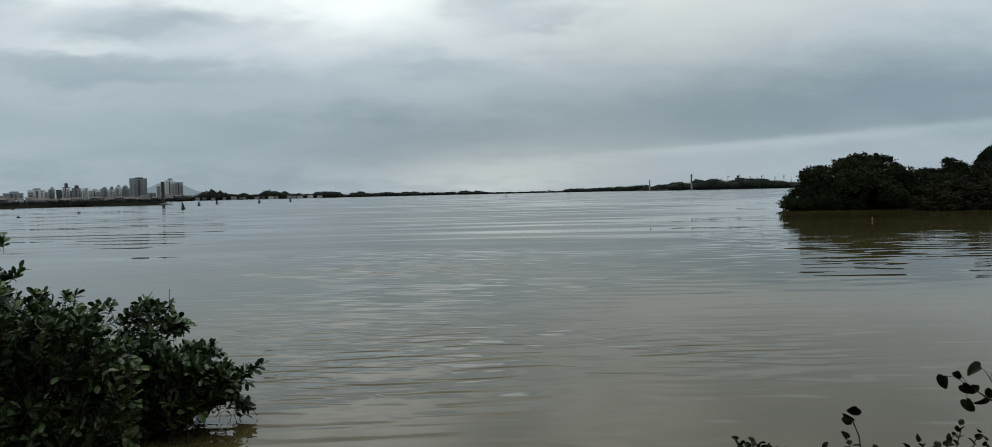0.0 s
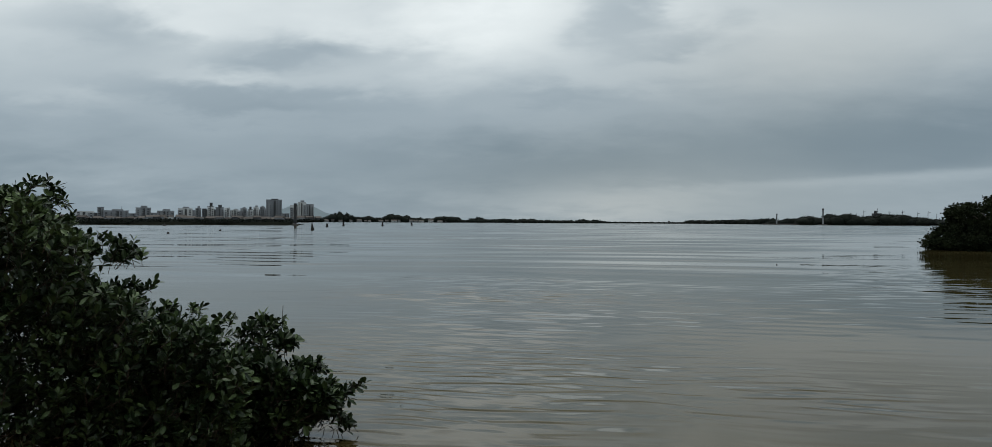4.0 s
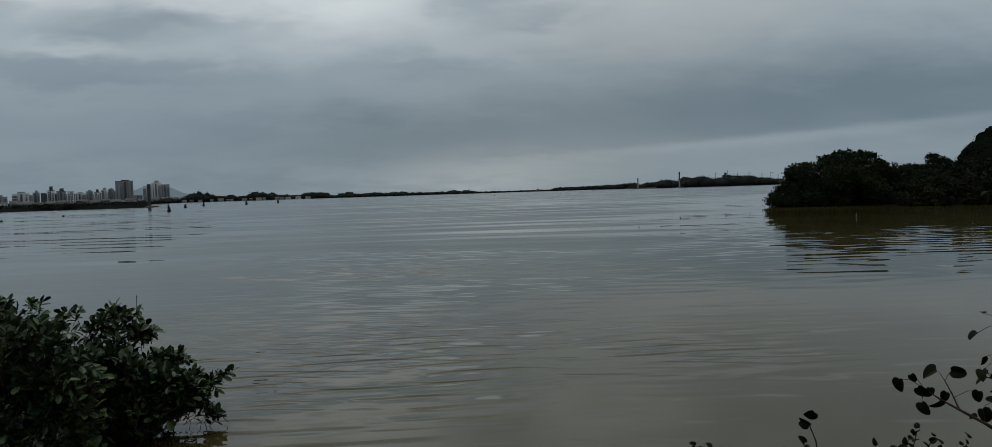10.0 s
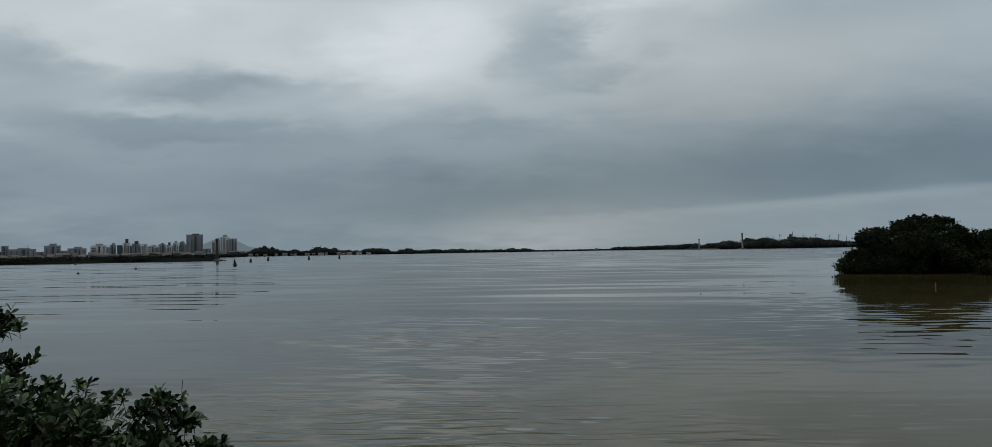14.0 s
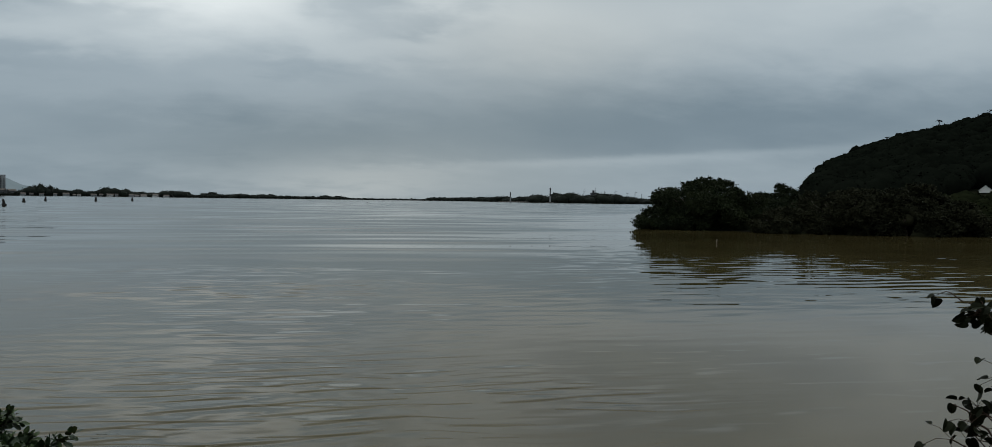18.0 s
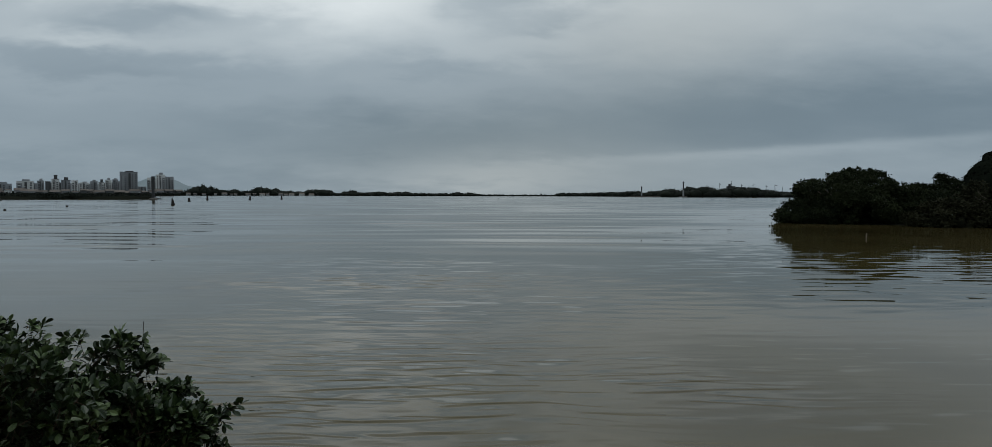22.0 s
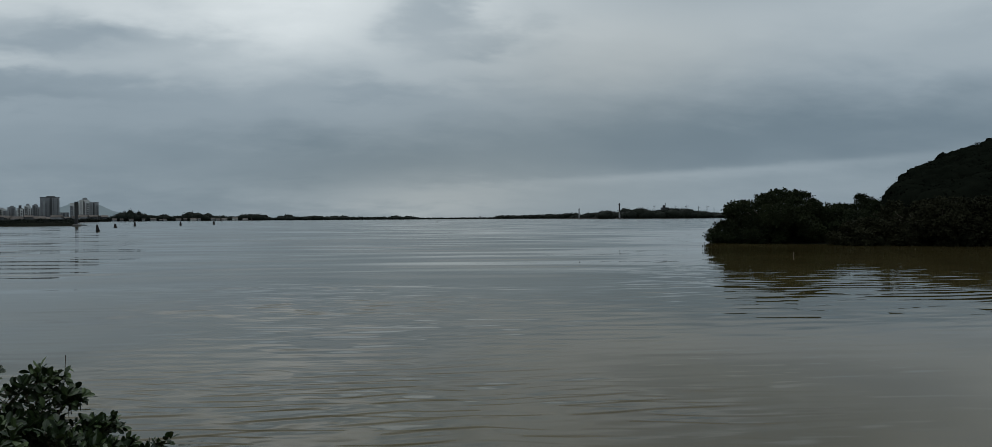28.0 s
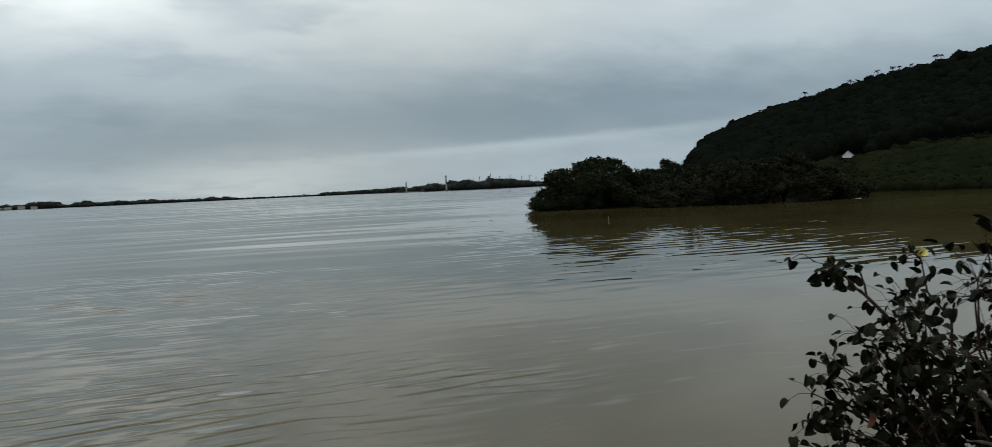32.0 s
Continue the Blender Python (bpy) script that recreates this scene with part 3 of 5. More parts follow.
def build_bank():
    xs = [-260, -120, -60, -30, -18] + [-12 + 0.5 * i for i in range(49)] + [18, 30, 45, 60, 70, 90, 140, 260]
    us = [-260, -90, -30, -12, -9, -7.5, -6, -5, -4, -3, -2.2, -1.6, -1.1, -0.7, -0.4, -0.15, 0.1, 0.4, 0.9, 1.8]
    v, f = [], []
    for x in xs:
        s = shore(x)
        for u in us:
            rise = 0.42 * (1 - math.exp(u / 1.2)) if u < 0 else -0.28 * u
            # unseen steep rise, added behind the camera to block sky light
            k = max(0.0, min(1.0, (-u - 2.8) / 6.0))
            rise += 7.5 * k * k * (3 - 2 * k)
            y = s + u
            z = rise + 0.05 * noise.noise(Vector((x * 0.9, y * 0.9, 3))) + 0.03 * noise.noise(Vector((x * 3, y * 3, 8)))
            v.append((x, y, z if u < 0 else min(z, -0.01 - 0.1 * u)))
    n = len(us)
    for i in range(len(xs) - 1):
        for j in range(n - 1):
            a = i * n + j
            f.append((a, a + n, a + n + 1, a + 1))
    ob = obj_from("ground", v, f, M_MUD, smooth=True)
    tagged(ob, "dark damp mud bank with an unseen steep rise added behind the camera", "ground", kind="structure")


build_bank()

# the wooded hill across the cove: ridge points (azimuth, elevation) at its range
SKYLINE = (
    (33.3, 0.9, 440), (33.6, 1.8, 442), (34.3, 2.75, 444), (35.2, 3.3, 446), (37.0, 4.25, 448), (39.5, 4.88, 450), (42.8, 5.75, 452),
    (46.3, 6.55, 455), (50.2, 7.2, 460), (54, 8.0, 462), (60, 9.0, 465), (72, 9.6, 470), (88, 9.0, 480), (105, 6.0, 500), (120, 2.5, 520))
RIDGE = [(at(a, r), 1.8 + r * math.tan(radians(e)) - 6.2) for a, e, r in SKYLINE]
RIDGE_AZ, RIDGE_EL = [k[0] for k in SKYLINE], [k[1] for k in SKYLINE]


def hill_height(x, y):
    """Height of the land at x, y: the ridge's flank, and the low meadow at its foot."""
    p = Vector((x, y))
    flank = 0.0
    for (a, za), (b, zb) in zip(RIDGE, RIDGE[1:]):
        ab = (b - a).to_2d()
        s = max(0.0, min(1.0, (p - a.to_2d()).dot(ab) / ab.length_squared))
        d = (p - (a.to_2d() + ab * s)).length
        flank = max(flank, (za + (zb - za) * s) * max(0.0, 1 - d / 290.0) ** 1.35)
    az, r = math.degrees(math.atan2(x, y)), math.hypot(x, y)
    cap = 1.8 + r * math.tan(radians(float(np.interp(az, RIDGE_AZ, RIDGE_EL)))) - 6.8
    flank = max(0.0, min(flank, cap)) * max(0.0, min(1.0, (az - 33.0) / 0.4))
    meadow = 0.0
    if az > 30:
        up = max(0.0, min(1.0, (r - 78) / 160))
        meadow = up * (0.4 + 6.0 * max(0.0, min(1.4, (az - 36) / 13)))
    return max(flank, meadow) - 0.2


def field_edge(az):
    """Elevation angle at which the meadow gives way to the wood."""
    return float(np.interp(az, (33, 40, 42.5, 44, 47, 49, 51, 60), (-0.9, -0.2, 0.5, 0.85, 1.3, 1.7, 2.0, 2.4)))


def build_hill():
    v, f, idx = [], [], {}
    step = 11.0
    nx, ny = 62, 66
    for i in range(nx):
        for j in range(ny):
            x, y = 36 + i * step, -100 + j * step
            z = hill_height(x, y)
            near = math.hypot(x, y)
            if near < 74 or math.degrees(math.atan2(x, y)) < 33.0:
                z = -1.5
            z += 0.5 * noise.noise(Vector((x * 0.05, y * 0.05, 0))) if z > 0.3 else 0.0
            idx[i, j] = len(v)
            v.append((x, y, z))
    for i in range(nx - 1):
        for j in range(ny - 1):
            f.append((idx[i, j], idx[i + 1, j], idx[i + 1, j + 1], idx[i, j + 1]))
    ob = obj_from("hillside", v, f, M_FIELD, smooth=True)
    tagged(ob, "rough green meadow rising into a dark wooded hill", "hill", kind="structure")


build_hill()


HOUSE_R = 215.0
while math.degrees((hill_height(*at(43.95, HOUSE_R)[:2]) - 1.8) / HOUSE_R) < 0.95 and HOUSE_R < 330:
    HOUSE_R += 3


def build_forest():
    """Tree crowns all over the flank of the hill, as tufts of foliage."""
    rng = np.random.default_rng(5)
    pl, dr, sz, up = [], [], [], []
    made = 0
    cores, sizes = [], []
    for _ in range(30000):
        az, r = rng.uniform(33.5, 62), rng.uniform(175, 468)
        p = at(az, r)
        z = hill_height(p.x, p.y)
        if z < 0.5 or math.degrees((z - 1.8) / r) < field_edge(az) or made > 5200 or (42.6 < az < 45.2 and r < HOUSE_R + 7):
            continue
        made += 1
        w = rng.uniform(1.8, 4.4) * (1.0 if rng.uniform() < 0.95 else 1.25)
        if r > 380 and rng.uniform() < 0.25:
            z += rng.uniform(0.5, 2.6)
            w *= 0.8
        tall = w * rng.uniform(0.8, 1.15)
        c0 = np.array((p.x, p.y, z + 0.55 * w))
        cores.append(c0), sizes.append((w, w, tall))
        n = 62
        c, d = crown_points(c0, (w, w, tall), n, rng, 0.95)
        t = rng.normal(0, 1.0, d.shape)
        t -= d * (t * d).sum(1, keepdims=True)
        c = c0 + (c - c0) * 0.93
        pl.append(c), dr.append(t), sz.append(rng.uniform(0.36, 0.74, n)), up.append(d + rng.normal(0, 0.35, d.shape))
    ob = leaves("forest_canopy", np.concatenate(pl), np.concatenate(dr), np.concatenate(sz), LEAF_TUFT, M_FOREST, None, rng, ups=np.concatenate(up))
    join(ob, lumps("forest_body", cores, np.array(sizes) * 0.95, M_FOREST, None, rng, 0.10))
    tagged(ob, "dense green woodland covering the hillside, backlit darkness in its colour", "forest", kind="stuff")
    # paler scrub on the meadow
    pl, dr, sz, up = [], [], [], []
    cores, sizes = [], []
    for _ in range(5200):
        az = rng.uniform(33.5, 60)
        r = (70 if az > 44 else 84) * 4.6 ** rng.uniform()
        p = at(az, r)
        z = max(0.0, hill_height(p.x, p.y))
        # bushes gather in drifts with open ground between them
        drift = 0.5 + 1.1 * noise.noise(Vector((p.x * 0.035, p.y * 0.035, 2.0)))
        w = rng.uniform(0.5, 1.5) * (0.5 + r / 230) * max(0.35, min(1.5, drift * 1.6))
        if math.degrees((z - 1.8) / r) > field_edge(az) + 0.15:
            continue
        if 42.9 < az < 44.9 and r > HOUSE_R - 110:
            w *= 0.45 if r < HOUSE_R - 25 else 0.4
        n = 26
        c0 = np.array((p.x, p.y, z + 0.1))
        cores.append(c0), sizes.append((w * 1.3, w * 1.3, w))
        c, d = crown_points(c0, (w * 1.3, w * 1.3, w), n, rng, 0.9)
        t = rng.normal(0, 1.0, d.shape)
        t -= d * (t * d).sum(1, keepdims=True)
        pl.append(c0 + (c - c0) * 0.95), dr.append(t), sz.append(rng.uniform(0.18, 0.40, n) * (0.6 + r / 240)), up.append(d + (0, 0, 0.4))
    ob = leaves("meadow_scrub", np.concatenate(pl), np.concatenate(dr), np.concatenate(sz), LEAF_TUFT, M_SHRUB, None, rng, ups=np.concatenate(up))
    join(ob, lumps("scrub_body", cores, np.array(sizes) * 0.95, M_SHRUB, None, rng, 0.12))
    tagged(ob, "olive green scrub and reeds below the wooded hill", "scrub", kind="stuff")


build_forest()


def build_far_shore():
    """The low far shore with its belt of trees."""
    rng = np.random.default_rng(9)
    # profile of the belt: azimuth, height in degrees
    prof = [(-24, 0.10), (-22.3, 0.25), (-21.6, 0.55), (-21.0, 0.74), (-20.3, 0.62), (-19.9, 0.34), (-18.9, 0.42), (-18.2, 0.28), (-17.5, 0.62), (-16.2, 0.58), (-15.7, 0.32),
            (-14.2, 0.30), (-13.2, 0.46), (-12.0, 0.36), (-11.4, 0.2), (-10.3, 0.36), (-9.4, 0.22), (-7.5, 0.30), (-5.5, 0.25), (-4.0, 0.13), (-2.1, 0.26),
            (-1.1, 0.2), (-0.6, 0.07), (3.7, 0.08), (5.2, 0.10), (5.6, 0.20), (8.4, 0.26), (10.8, 0.36), (12.8, 0.36), (13.1, 0.36), (13.7, 0.66), (14.4, 0.5),
            (15.2, 0.70), (16.2, 0.70), (17.0, 0.55), (17.6, 0.5), (18.4, 0.66), (19.4, 0.66), (20.6, 0.42), (22.2, 0.34), (26, 0.3)]
    pa, pe = [p[0] for p in prof], [p[1] for p in prof]

    def far(a):
        return 1350 - 450 * max(0.0, min(1.0, (a - 8) / 5))

    v, f = [], []
    cols = [-45 + i * 0.5 for i in range(150)]
    for a in cols:
        r = far(a) if a > -23 else 1150
        for dr, z in ((-6, -0.5), (0, 0.25), (30, 0.8), (160, 1.4), (900, 1.4)):
            v.append(tuple(at(a, r + dr, z)))
    for i in range(len(cols) - 1):
        for j in range(4):
            k = i * 5 + j
            f.append((k, k + 5, k + 6, k + 1))
    ob = obj_from("far_shore", v, f, M_SHORE)
    tagged(ob, "low dark far shore across the estuary", "shore", kind="structure")
    pl, dr, sz, up = [], [], [], []
    cores, sizes = [], []
    for k in range(1500):
        a = rng.uniform(-24, 27)
        r = far(a) + (rng.uniform(22, 45) if -22.4 < a < -12.6 else rng.uniform(0, 40))
        e = float(np.interp(a, pa, pe))
        broad = k < 260
        top = 1.8 + r * math.tan(radians(e)) * (rng.uniform(0.8, 1.12) if broad else rng.uniform(0.4, 0.75))
        h = max(0.7, top - 0.8)
        w = min(rng.uniform(6, 13), h * 1.5) if broad else min(rng.uniform(4, 9), h * 1.7)
        n = 120 if broad else 30
        cores.append((*at(a, r)[:2], 0.4 + h * 0.3)), sizes.append((w * 0.92, w * 0.92, h * 0.62))
        c, d = crown_points(cores[-1], (w, w, h * 0.66), n, rng, 0.9)
        t = rng.normal(0, 1.0, d.shape)
        t -= d * (t * d).sum(1, keepdims=True)
        pl.append(c), dr.append(t), sz.append(rng.uniform(1.0, 1.9, n) * min(1.0, h / 4)), up.append(d)
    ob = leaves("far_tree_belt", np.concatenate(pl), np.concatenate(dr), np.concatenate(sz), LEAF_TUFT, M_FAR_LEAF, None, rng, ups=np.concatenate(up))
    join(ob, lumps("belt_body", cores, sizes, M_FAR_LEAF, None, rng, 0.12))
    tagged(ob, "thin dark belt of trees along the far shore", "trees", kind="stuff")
    # mangroves and scrub among the houses of the town
    pl, dr, sz = [], [], []
    cores, sizes = [], []
    for _ in range(640):
        a = rng.uniform(-41, -22.2)
        r = rng.uniform(1196, 1250) if rng.uniform() < 0.6 else rng.uniform(1150, 1160)
        grove = 0.5 + noise.noise(Vector((a * 1.7, 3.0, 1.0)))
        h = rng.uniform(2.0, 5.0) * (0.6 + 0.9 * max(0.0, grove))
        w = rng.uniform(2, 5)
        if r < 1170:
            h *= 0.55
        cores.append((*at(a, r)[:2], 1.0 + h * 0.3)), sizes.append((w * 0.9, w * 0.9, h * 0.65))
        c, d = crown_points((*at(a, r)[:2], 1.0 + h * 0.3), (w, w, h * 0.7), 24, rng, 0.55)
        pl.append(c), dr.append(0.35 * d + rng.normal(0, 1.0, d.shape)), sz.append(rng.uniform(1.0, 2.2, 24))
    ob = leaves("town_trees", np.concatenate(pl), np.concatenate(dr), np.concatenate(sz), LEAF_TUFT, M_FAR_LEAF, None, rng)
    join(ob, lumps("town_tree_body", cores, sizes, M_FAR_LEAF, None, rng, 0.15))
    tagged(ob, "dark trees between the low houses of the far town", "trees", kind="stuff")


build_far_shore()


def build_spit():
    """The low dark spit in front of the town."""
    rng = np.random.default_rng(12)
    v, f = [], []
    cols = [-47 + i * 0.35 for i in range(68)]
    for a in cols:
        tip = max(0.0, min(1.0, (-23.4 - a) / 1.5))
        r = 296 - 6 * math.sin(a * 0.9)
        for dr, z in ((-2, -0.4), (0, 0.3 * tip), (2, 0.9 * tip), (12, 1.25 * tip), (26, 0.3 * tip), (30, -0.4)):
            v.append(tuple(at(a, r + dr, z + rng.uniform(-0.12, 0.12) * tip)))
    for i in range(len(cols) - 1):
        for j in range(5):
            k = i * 6 + j
            f.append((k, k + 6, k + 7, k + 1))
    ob = obj_from("spit", v, f, M_SHORE)
    tagged(ob, "low dark rocky spit in the estuary", "spit", kind="structure")
    pl, dr, sz = [], [], []
    for _ in range(900):
        a = -24.1 - 23 * rng.uniform() ** 0.9
        r = 296 + rng.uniform(1, 18)
        w = rng.uniform(0.7, 1.7)
        n = 22
        c, d = crown_points((*at(a, r)[:2], 0.75), (w * 1.5, w * 1.5, w * 0.8), n, rng, 0.5)
        pl.append(c), dr.append(0.35 * d + rng.normal(0, 1.0, d.shape)), sz.append(rng.uniform(0.25, 0.6, n))
    ob = leaves("spit_scrub", np.concatenate(pl), np.concatenate(dr), np.concatenate(sz), LEAF_TUFT, M_FAR_LEAF, None, rng)
    tagged(ob, "low dark mangrove scrub on the spit", "scrub", kind="stuff")


build_spit()


def build_mountain():
    pts = [(-27.5, 0.1), (-26.5, 0.35), (-25.6, 0.62), (-24.6, 1.0), (-23.9, 1.24), (-23.4, 1.18), (-22.7, 0.92), (-22.0, 0.6), (-21.2, 0.42), (-20.2, 0.2), (-19, 0.05)]
    v, f = [], []
    for a, e in pts:
        top = 4300 * math.tan(radians(e * 1.12))
        v += [tuple(at(a, 3900, -5)), tuple(at(a, 4100, top * 0.55)), tuple(at(a, 4300, top)), tuple(at(a, 4700, -5))]
    for i in range(len(pts) - 1):
        for j in range(3):
            k = i * 4 + j
            f.append((k, k + 4, k + 5, k + 1))
    ob = obj_from("backdrop_mountain", v, f, M_MOUNT, smooth=True)
    tagged(ob, "grey mountain far behind the town, haze put into its colour", "mountain", kind="structure")


build_mountain()


# ---------------------------------------------------------------- the town
def building(a0, a1, top, wall, columns=3, r=1230, cap=0.0, label="", mast=0.0, cap_mat=None):
    """An apartment block between two azimuths, up to an elevation in degrees."""
    mid = (a0 + a1) / 2
    w = r * radians(a1 - a0)
    h = 1.8 + r * math.tan(radians(top)) - 1.4
    base = root("apartment_building", at(mid, r, 1.4), label, "building", "town blocks")
    base.rotation_euler = (0, 0, -radians(mid))
    d = w * 0.8
    bm = bmesh.new()
    box(bm, (w, d, h), (0, 0, h / 2), 0.15)
    part("wall", bm, wall, base)
    bm = bmesh.new()
    box(bm, (w * 1.02, d * 1.02, 0.7), (0, 0, h + 0.35), 0.1)
    part("roof", bm, cap_mat or wall, base)
    if cap:
        bm = bmesh.new()
        box(bm, (w * 0.45, d * 0.4, cap), (w * 0.05, 0, h + 0.7 + cap / 2), 0.15)
        part("rooftop_tank", bm, cap_mat or M_GREY, base)
    if mast:
        bm = bmesh.new()
        tube(bm, [(w * 0.2, 0, h), (w * 0.2, 0, h + mast)], [0.35, 0.2], 5)
        part("mast", bm, M_IRON, base)
    # a dark vertical strip and a wing that stands forward break the block up
    cw = w / columns
    side = 1 if int(w * 3) % 2 else -1
    wing_x = -side * w * 0.33 if columns > 1 else 10 * w
    if columns > 1:
        bm = bmesh.new()
        box(bm, (w * 0.10, 0.6, h * 0.97), (side * w * 0.06, -d / 2 - 0.3, h * 0.485), 0.05)
        part("dark_strip", bm, M_DARKWALL, base, "dark vertical strip")
        bm = bmesh.new()
        box(bm, (w * 0.34, d * 0.5, h * 0.86), (wing_x, -d / 2 - d * 0.16, h * 0.43), 0.1)
        part("wing", bm, M_GREY if wall is M_WHITE and columns > 2 else wall, base)
    # glazed bays with balcony fronts run up the facade
    for i in range(columns):
        bw = cw * (0.24 + 0.20 * ((i * 7 + int(w)) % 3) / 2)
        bx = -w / 2 + cw * (i + 0.5)
        forward = abs(bx - wing_x) < w * 0.17
        front, bh = -d / 2 - (d * 0.41 if forward else 0.0), h * (0.84 if forward else 0.95)
        bm = bmesh.new()
        box(bm, (bw, 0.4, bh * 0.97), (bx, front - 0.05, bh * 0.5))
        bay = part("window_bay", bm, M_GLASS, base)
        floors = max(3, int(bh / 3.1))
        for k in range(floors):
            bm = bmesh.new()
            box(bm, (bw * 1.15, 0.5, 0.8), (bx, front - 0.1, bh * (k + 0.25) / floors))
            part("balcony", bm, wall, bay)
    return base


TOWN = [
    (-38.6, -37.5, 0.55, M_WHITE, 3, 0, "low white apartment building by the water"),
    (-37.3, -36.9, 0.85, M_GREY, 2, 0, "grey slim apartment building in the town"),
    (-36.9, -35.4, 0.62, M_GREY, 5, 2, "wide grey flat-roofed building with rooftop antennas"),
    (-34.95, -34.0, 0.84, M_GREY, 3, 3, "grey apartment block with a stepped top"),
    (-33.6, -32.5, 0.64, M_GREY, 4, 2.5, "low grey apartment block with a rooftop tank"),
    (-32.25, -31.3, 0.82, M_WHITE, 3, 2.5, "white apartment block with dark vertical bands"),
    (-31.1, -30.7, 0.86, M_GREY, 2, 3, "narrow grey tower with a dark vertical strip"),
    (-30.65, -30.35, 0.82, M_DARKWALL, 1, 0, "narrow dark apartment tower"),
    (-30.3, -29.85, 0.98, M_WHITE, 2, 6, "white apartment tower with a dark rooftop block"),
    (-29.75, -29.2, 0.92, M_GREY, 3, 4, "grey apartment tower with a small dark top"),
    (-29.15, -28.75, 0.9, M_WHITE, 2, 0, "plain white apartment tower in the town"),
    (-28.7, -28.1, 0.76, M_WHITE, 3, 1.5, "white mid-rise apartment building"),
    (-28.05, -27.6, 0.86, M_GREY, 2, 2, "grey mid-rise apartment building"),
    (-27.55, -27.2, 0.80, M_WHITE, 2, 4, "slim white apartment building with a rooftop block"),
    (-27.15, -26.75, 0.95, M_WHITE, 2, 3, "white apartment tower with rooftop plant"),
    (-26.7, -26.35, 1.0, M_GREY, 2, 1.5, "grey apartment tower beside the tallest one"),
    (-26.25, -25.15, 1.52, M_GREY, 5, 1.6, "tallest grey apartment tower with a dark crown"),
    (-24.55, -23.95, 1.14, M_WHITE, 3, 0, "white apartment tower, lower wing"),
    (-24.0, -23.4, 1.36, M_WHITE, 3, 3, "white apartment tower with a rooftop block"),
    (-23.4, -22.85, 1.22, M_GREY, 3, 0, "grey apartment tower wing with balconies"),
]
for i, (a0, a1, top, wall, cols, cap, label) in enumerate(TOWN):
    building(a0, a1, top, wall, cols, 1230 + (i * 37) % 60, cap, label, cap_mat=M_DARKWALL if cap in (1.6, 6, 4) else None, mast=7 if i == 2 else 0)

# a second row of lower blocks fills the gaps behind the first
BACK_ROW = [(-34.6, -33.5, 0.50, M_GREY), (-31.9, -30.9, 0.66, M_GREY), (-30.5, -29.6, 0.74, M_DARKWALL), (-29.4, -28.4, 0.70, M_GREY), (-28.3, -27.4, 0.66, M_GREY),
            (-27.4, -26.4, 0.74, M_DARKWALL), (-25.3, -24.6, 0.52, M_GREY), (-26.7, -25.9, 0.82, M_GREY), (-37.6, -36.6, 0.46, M_DARKWALL), (-35.5, -34.8, 0.44, M_GREY)]
for i, (a0, a1, top, wall) in enumerate(BACK_ROW):
    building(a0, a1, top, wall, 4, 1390 + (i * 29) % 50, 1.5 if i % 3 else 0, "grey mid-rise block behind the waterside towers")


def house(p, w, h, wall, turn, label, group="waterside houses"):
    base = root("house", p, label, "house", group)
    base.rotation_euler = (0, 0, turn)
    d = w * 0.7
    bm = bmesh.new()
    box(bm, (w, d, h), (0, 0, h / 2), 0.05)
    part("wall", bm, wall, base)
    bm = bmesh.new()
    e, rh = 0.4, w * 0.26
    vs = [bm.verts.new(c) for c in ((-w / 2 - e, -d / 2 - e, h), (w / 2 + e, -d / 2 - e, h), (w / 2 + e, d / 2 + e, h), (-w / 2 - e, d / 2 + e, h), (-w / 2 - e, 0, h + rh), (w / 2 + e, 0, h + rh))]
    for q in ((0, 1, 5, 4), (2, 3, 4, 5), (0, 4, 3), (1, 2, 5), (3, 2, 1, 0)):
        bm.faces.new([vs[k] for k in q])
    part("roof", bm, M_ROOF, base)
    for k in (-0.28, 0.05, 0.3):
        bm = bmesh.new()
        box(bm, (w * 0.13, 0.12, h * 0.4), (w * k, -d / 2 - 0.03, h * 0.5))
        part("window", bm, M_GLASS, base)
    return base


rng_t = random.Random(31)
for i in range(44):
    a = -40 + 17.6 * (i + rng_t.uniform(0.1, 0.9)) / 44
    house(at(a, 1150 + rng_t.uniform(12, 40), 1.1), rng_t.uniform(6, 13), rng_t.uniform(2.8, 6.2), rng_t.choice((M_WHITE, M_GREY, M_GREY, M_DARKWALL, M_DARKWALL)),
          -radians(a) + rng_t.uniform(-0.5, 0.5), "small house with a dark tiled roof on the far shore")
for i in range(17):
    a = -22.2 + 9.5 * (i + rng_t.uniform(0.1, 0.9)) / 17
    house(at(a, 1353 + rng_t.uniform(0, 8), 0.3), rng_t.uniform(4, 9), rng_t.uniform(1.8, 3.4), rng_t.choice((M_WHITE, M_GREY, M_GREY, M_DARKWALL)),
          -radians(a) + rng_t.uniform(-0.4, 0.4), "small pale waterside house among dark trees")
house(at(4.1, 1352, 0.6), 3.4, 3.2, M_DARKWALL, radians(-4), "tiny dark hut on the low far shore")


# ---------------------------------------------------------------- posts, beacons, port
def marker_post(p, h, w, lean=0.0, label="dark weathered marker post standing in the water"):
    base = root("marker_post", p, label, "post", "channel markers")
    bm = bmesh.new()
    tube(bm, [(0, 0, -1.0), (lean * 0.5, 0, h * 0.55), (lean, 0, h)], [w * 0.5, w * 0.46, w * 0.36], 9)
    part("pile", bm, M_PILE, base)
    bm = bmesh.new()
    tube(bm, [(0, 0, 0.02), (0, 0, h * 0.28), (0, 0, h * 0.34)], [w * 0.66, w * 0.62, w * 0.45], 9)
    part("collar", bm, M_PILE, base)
    return base


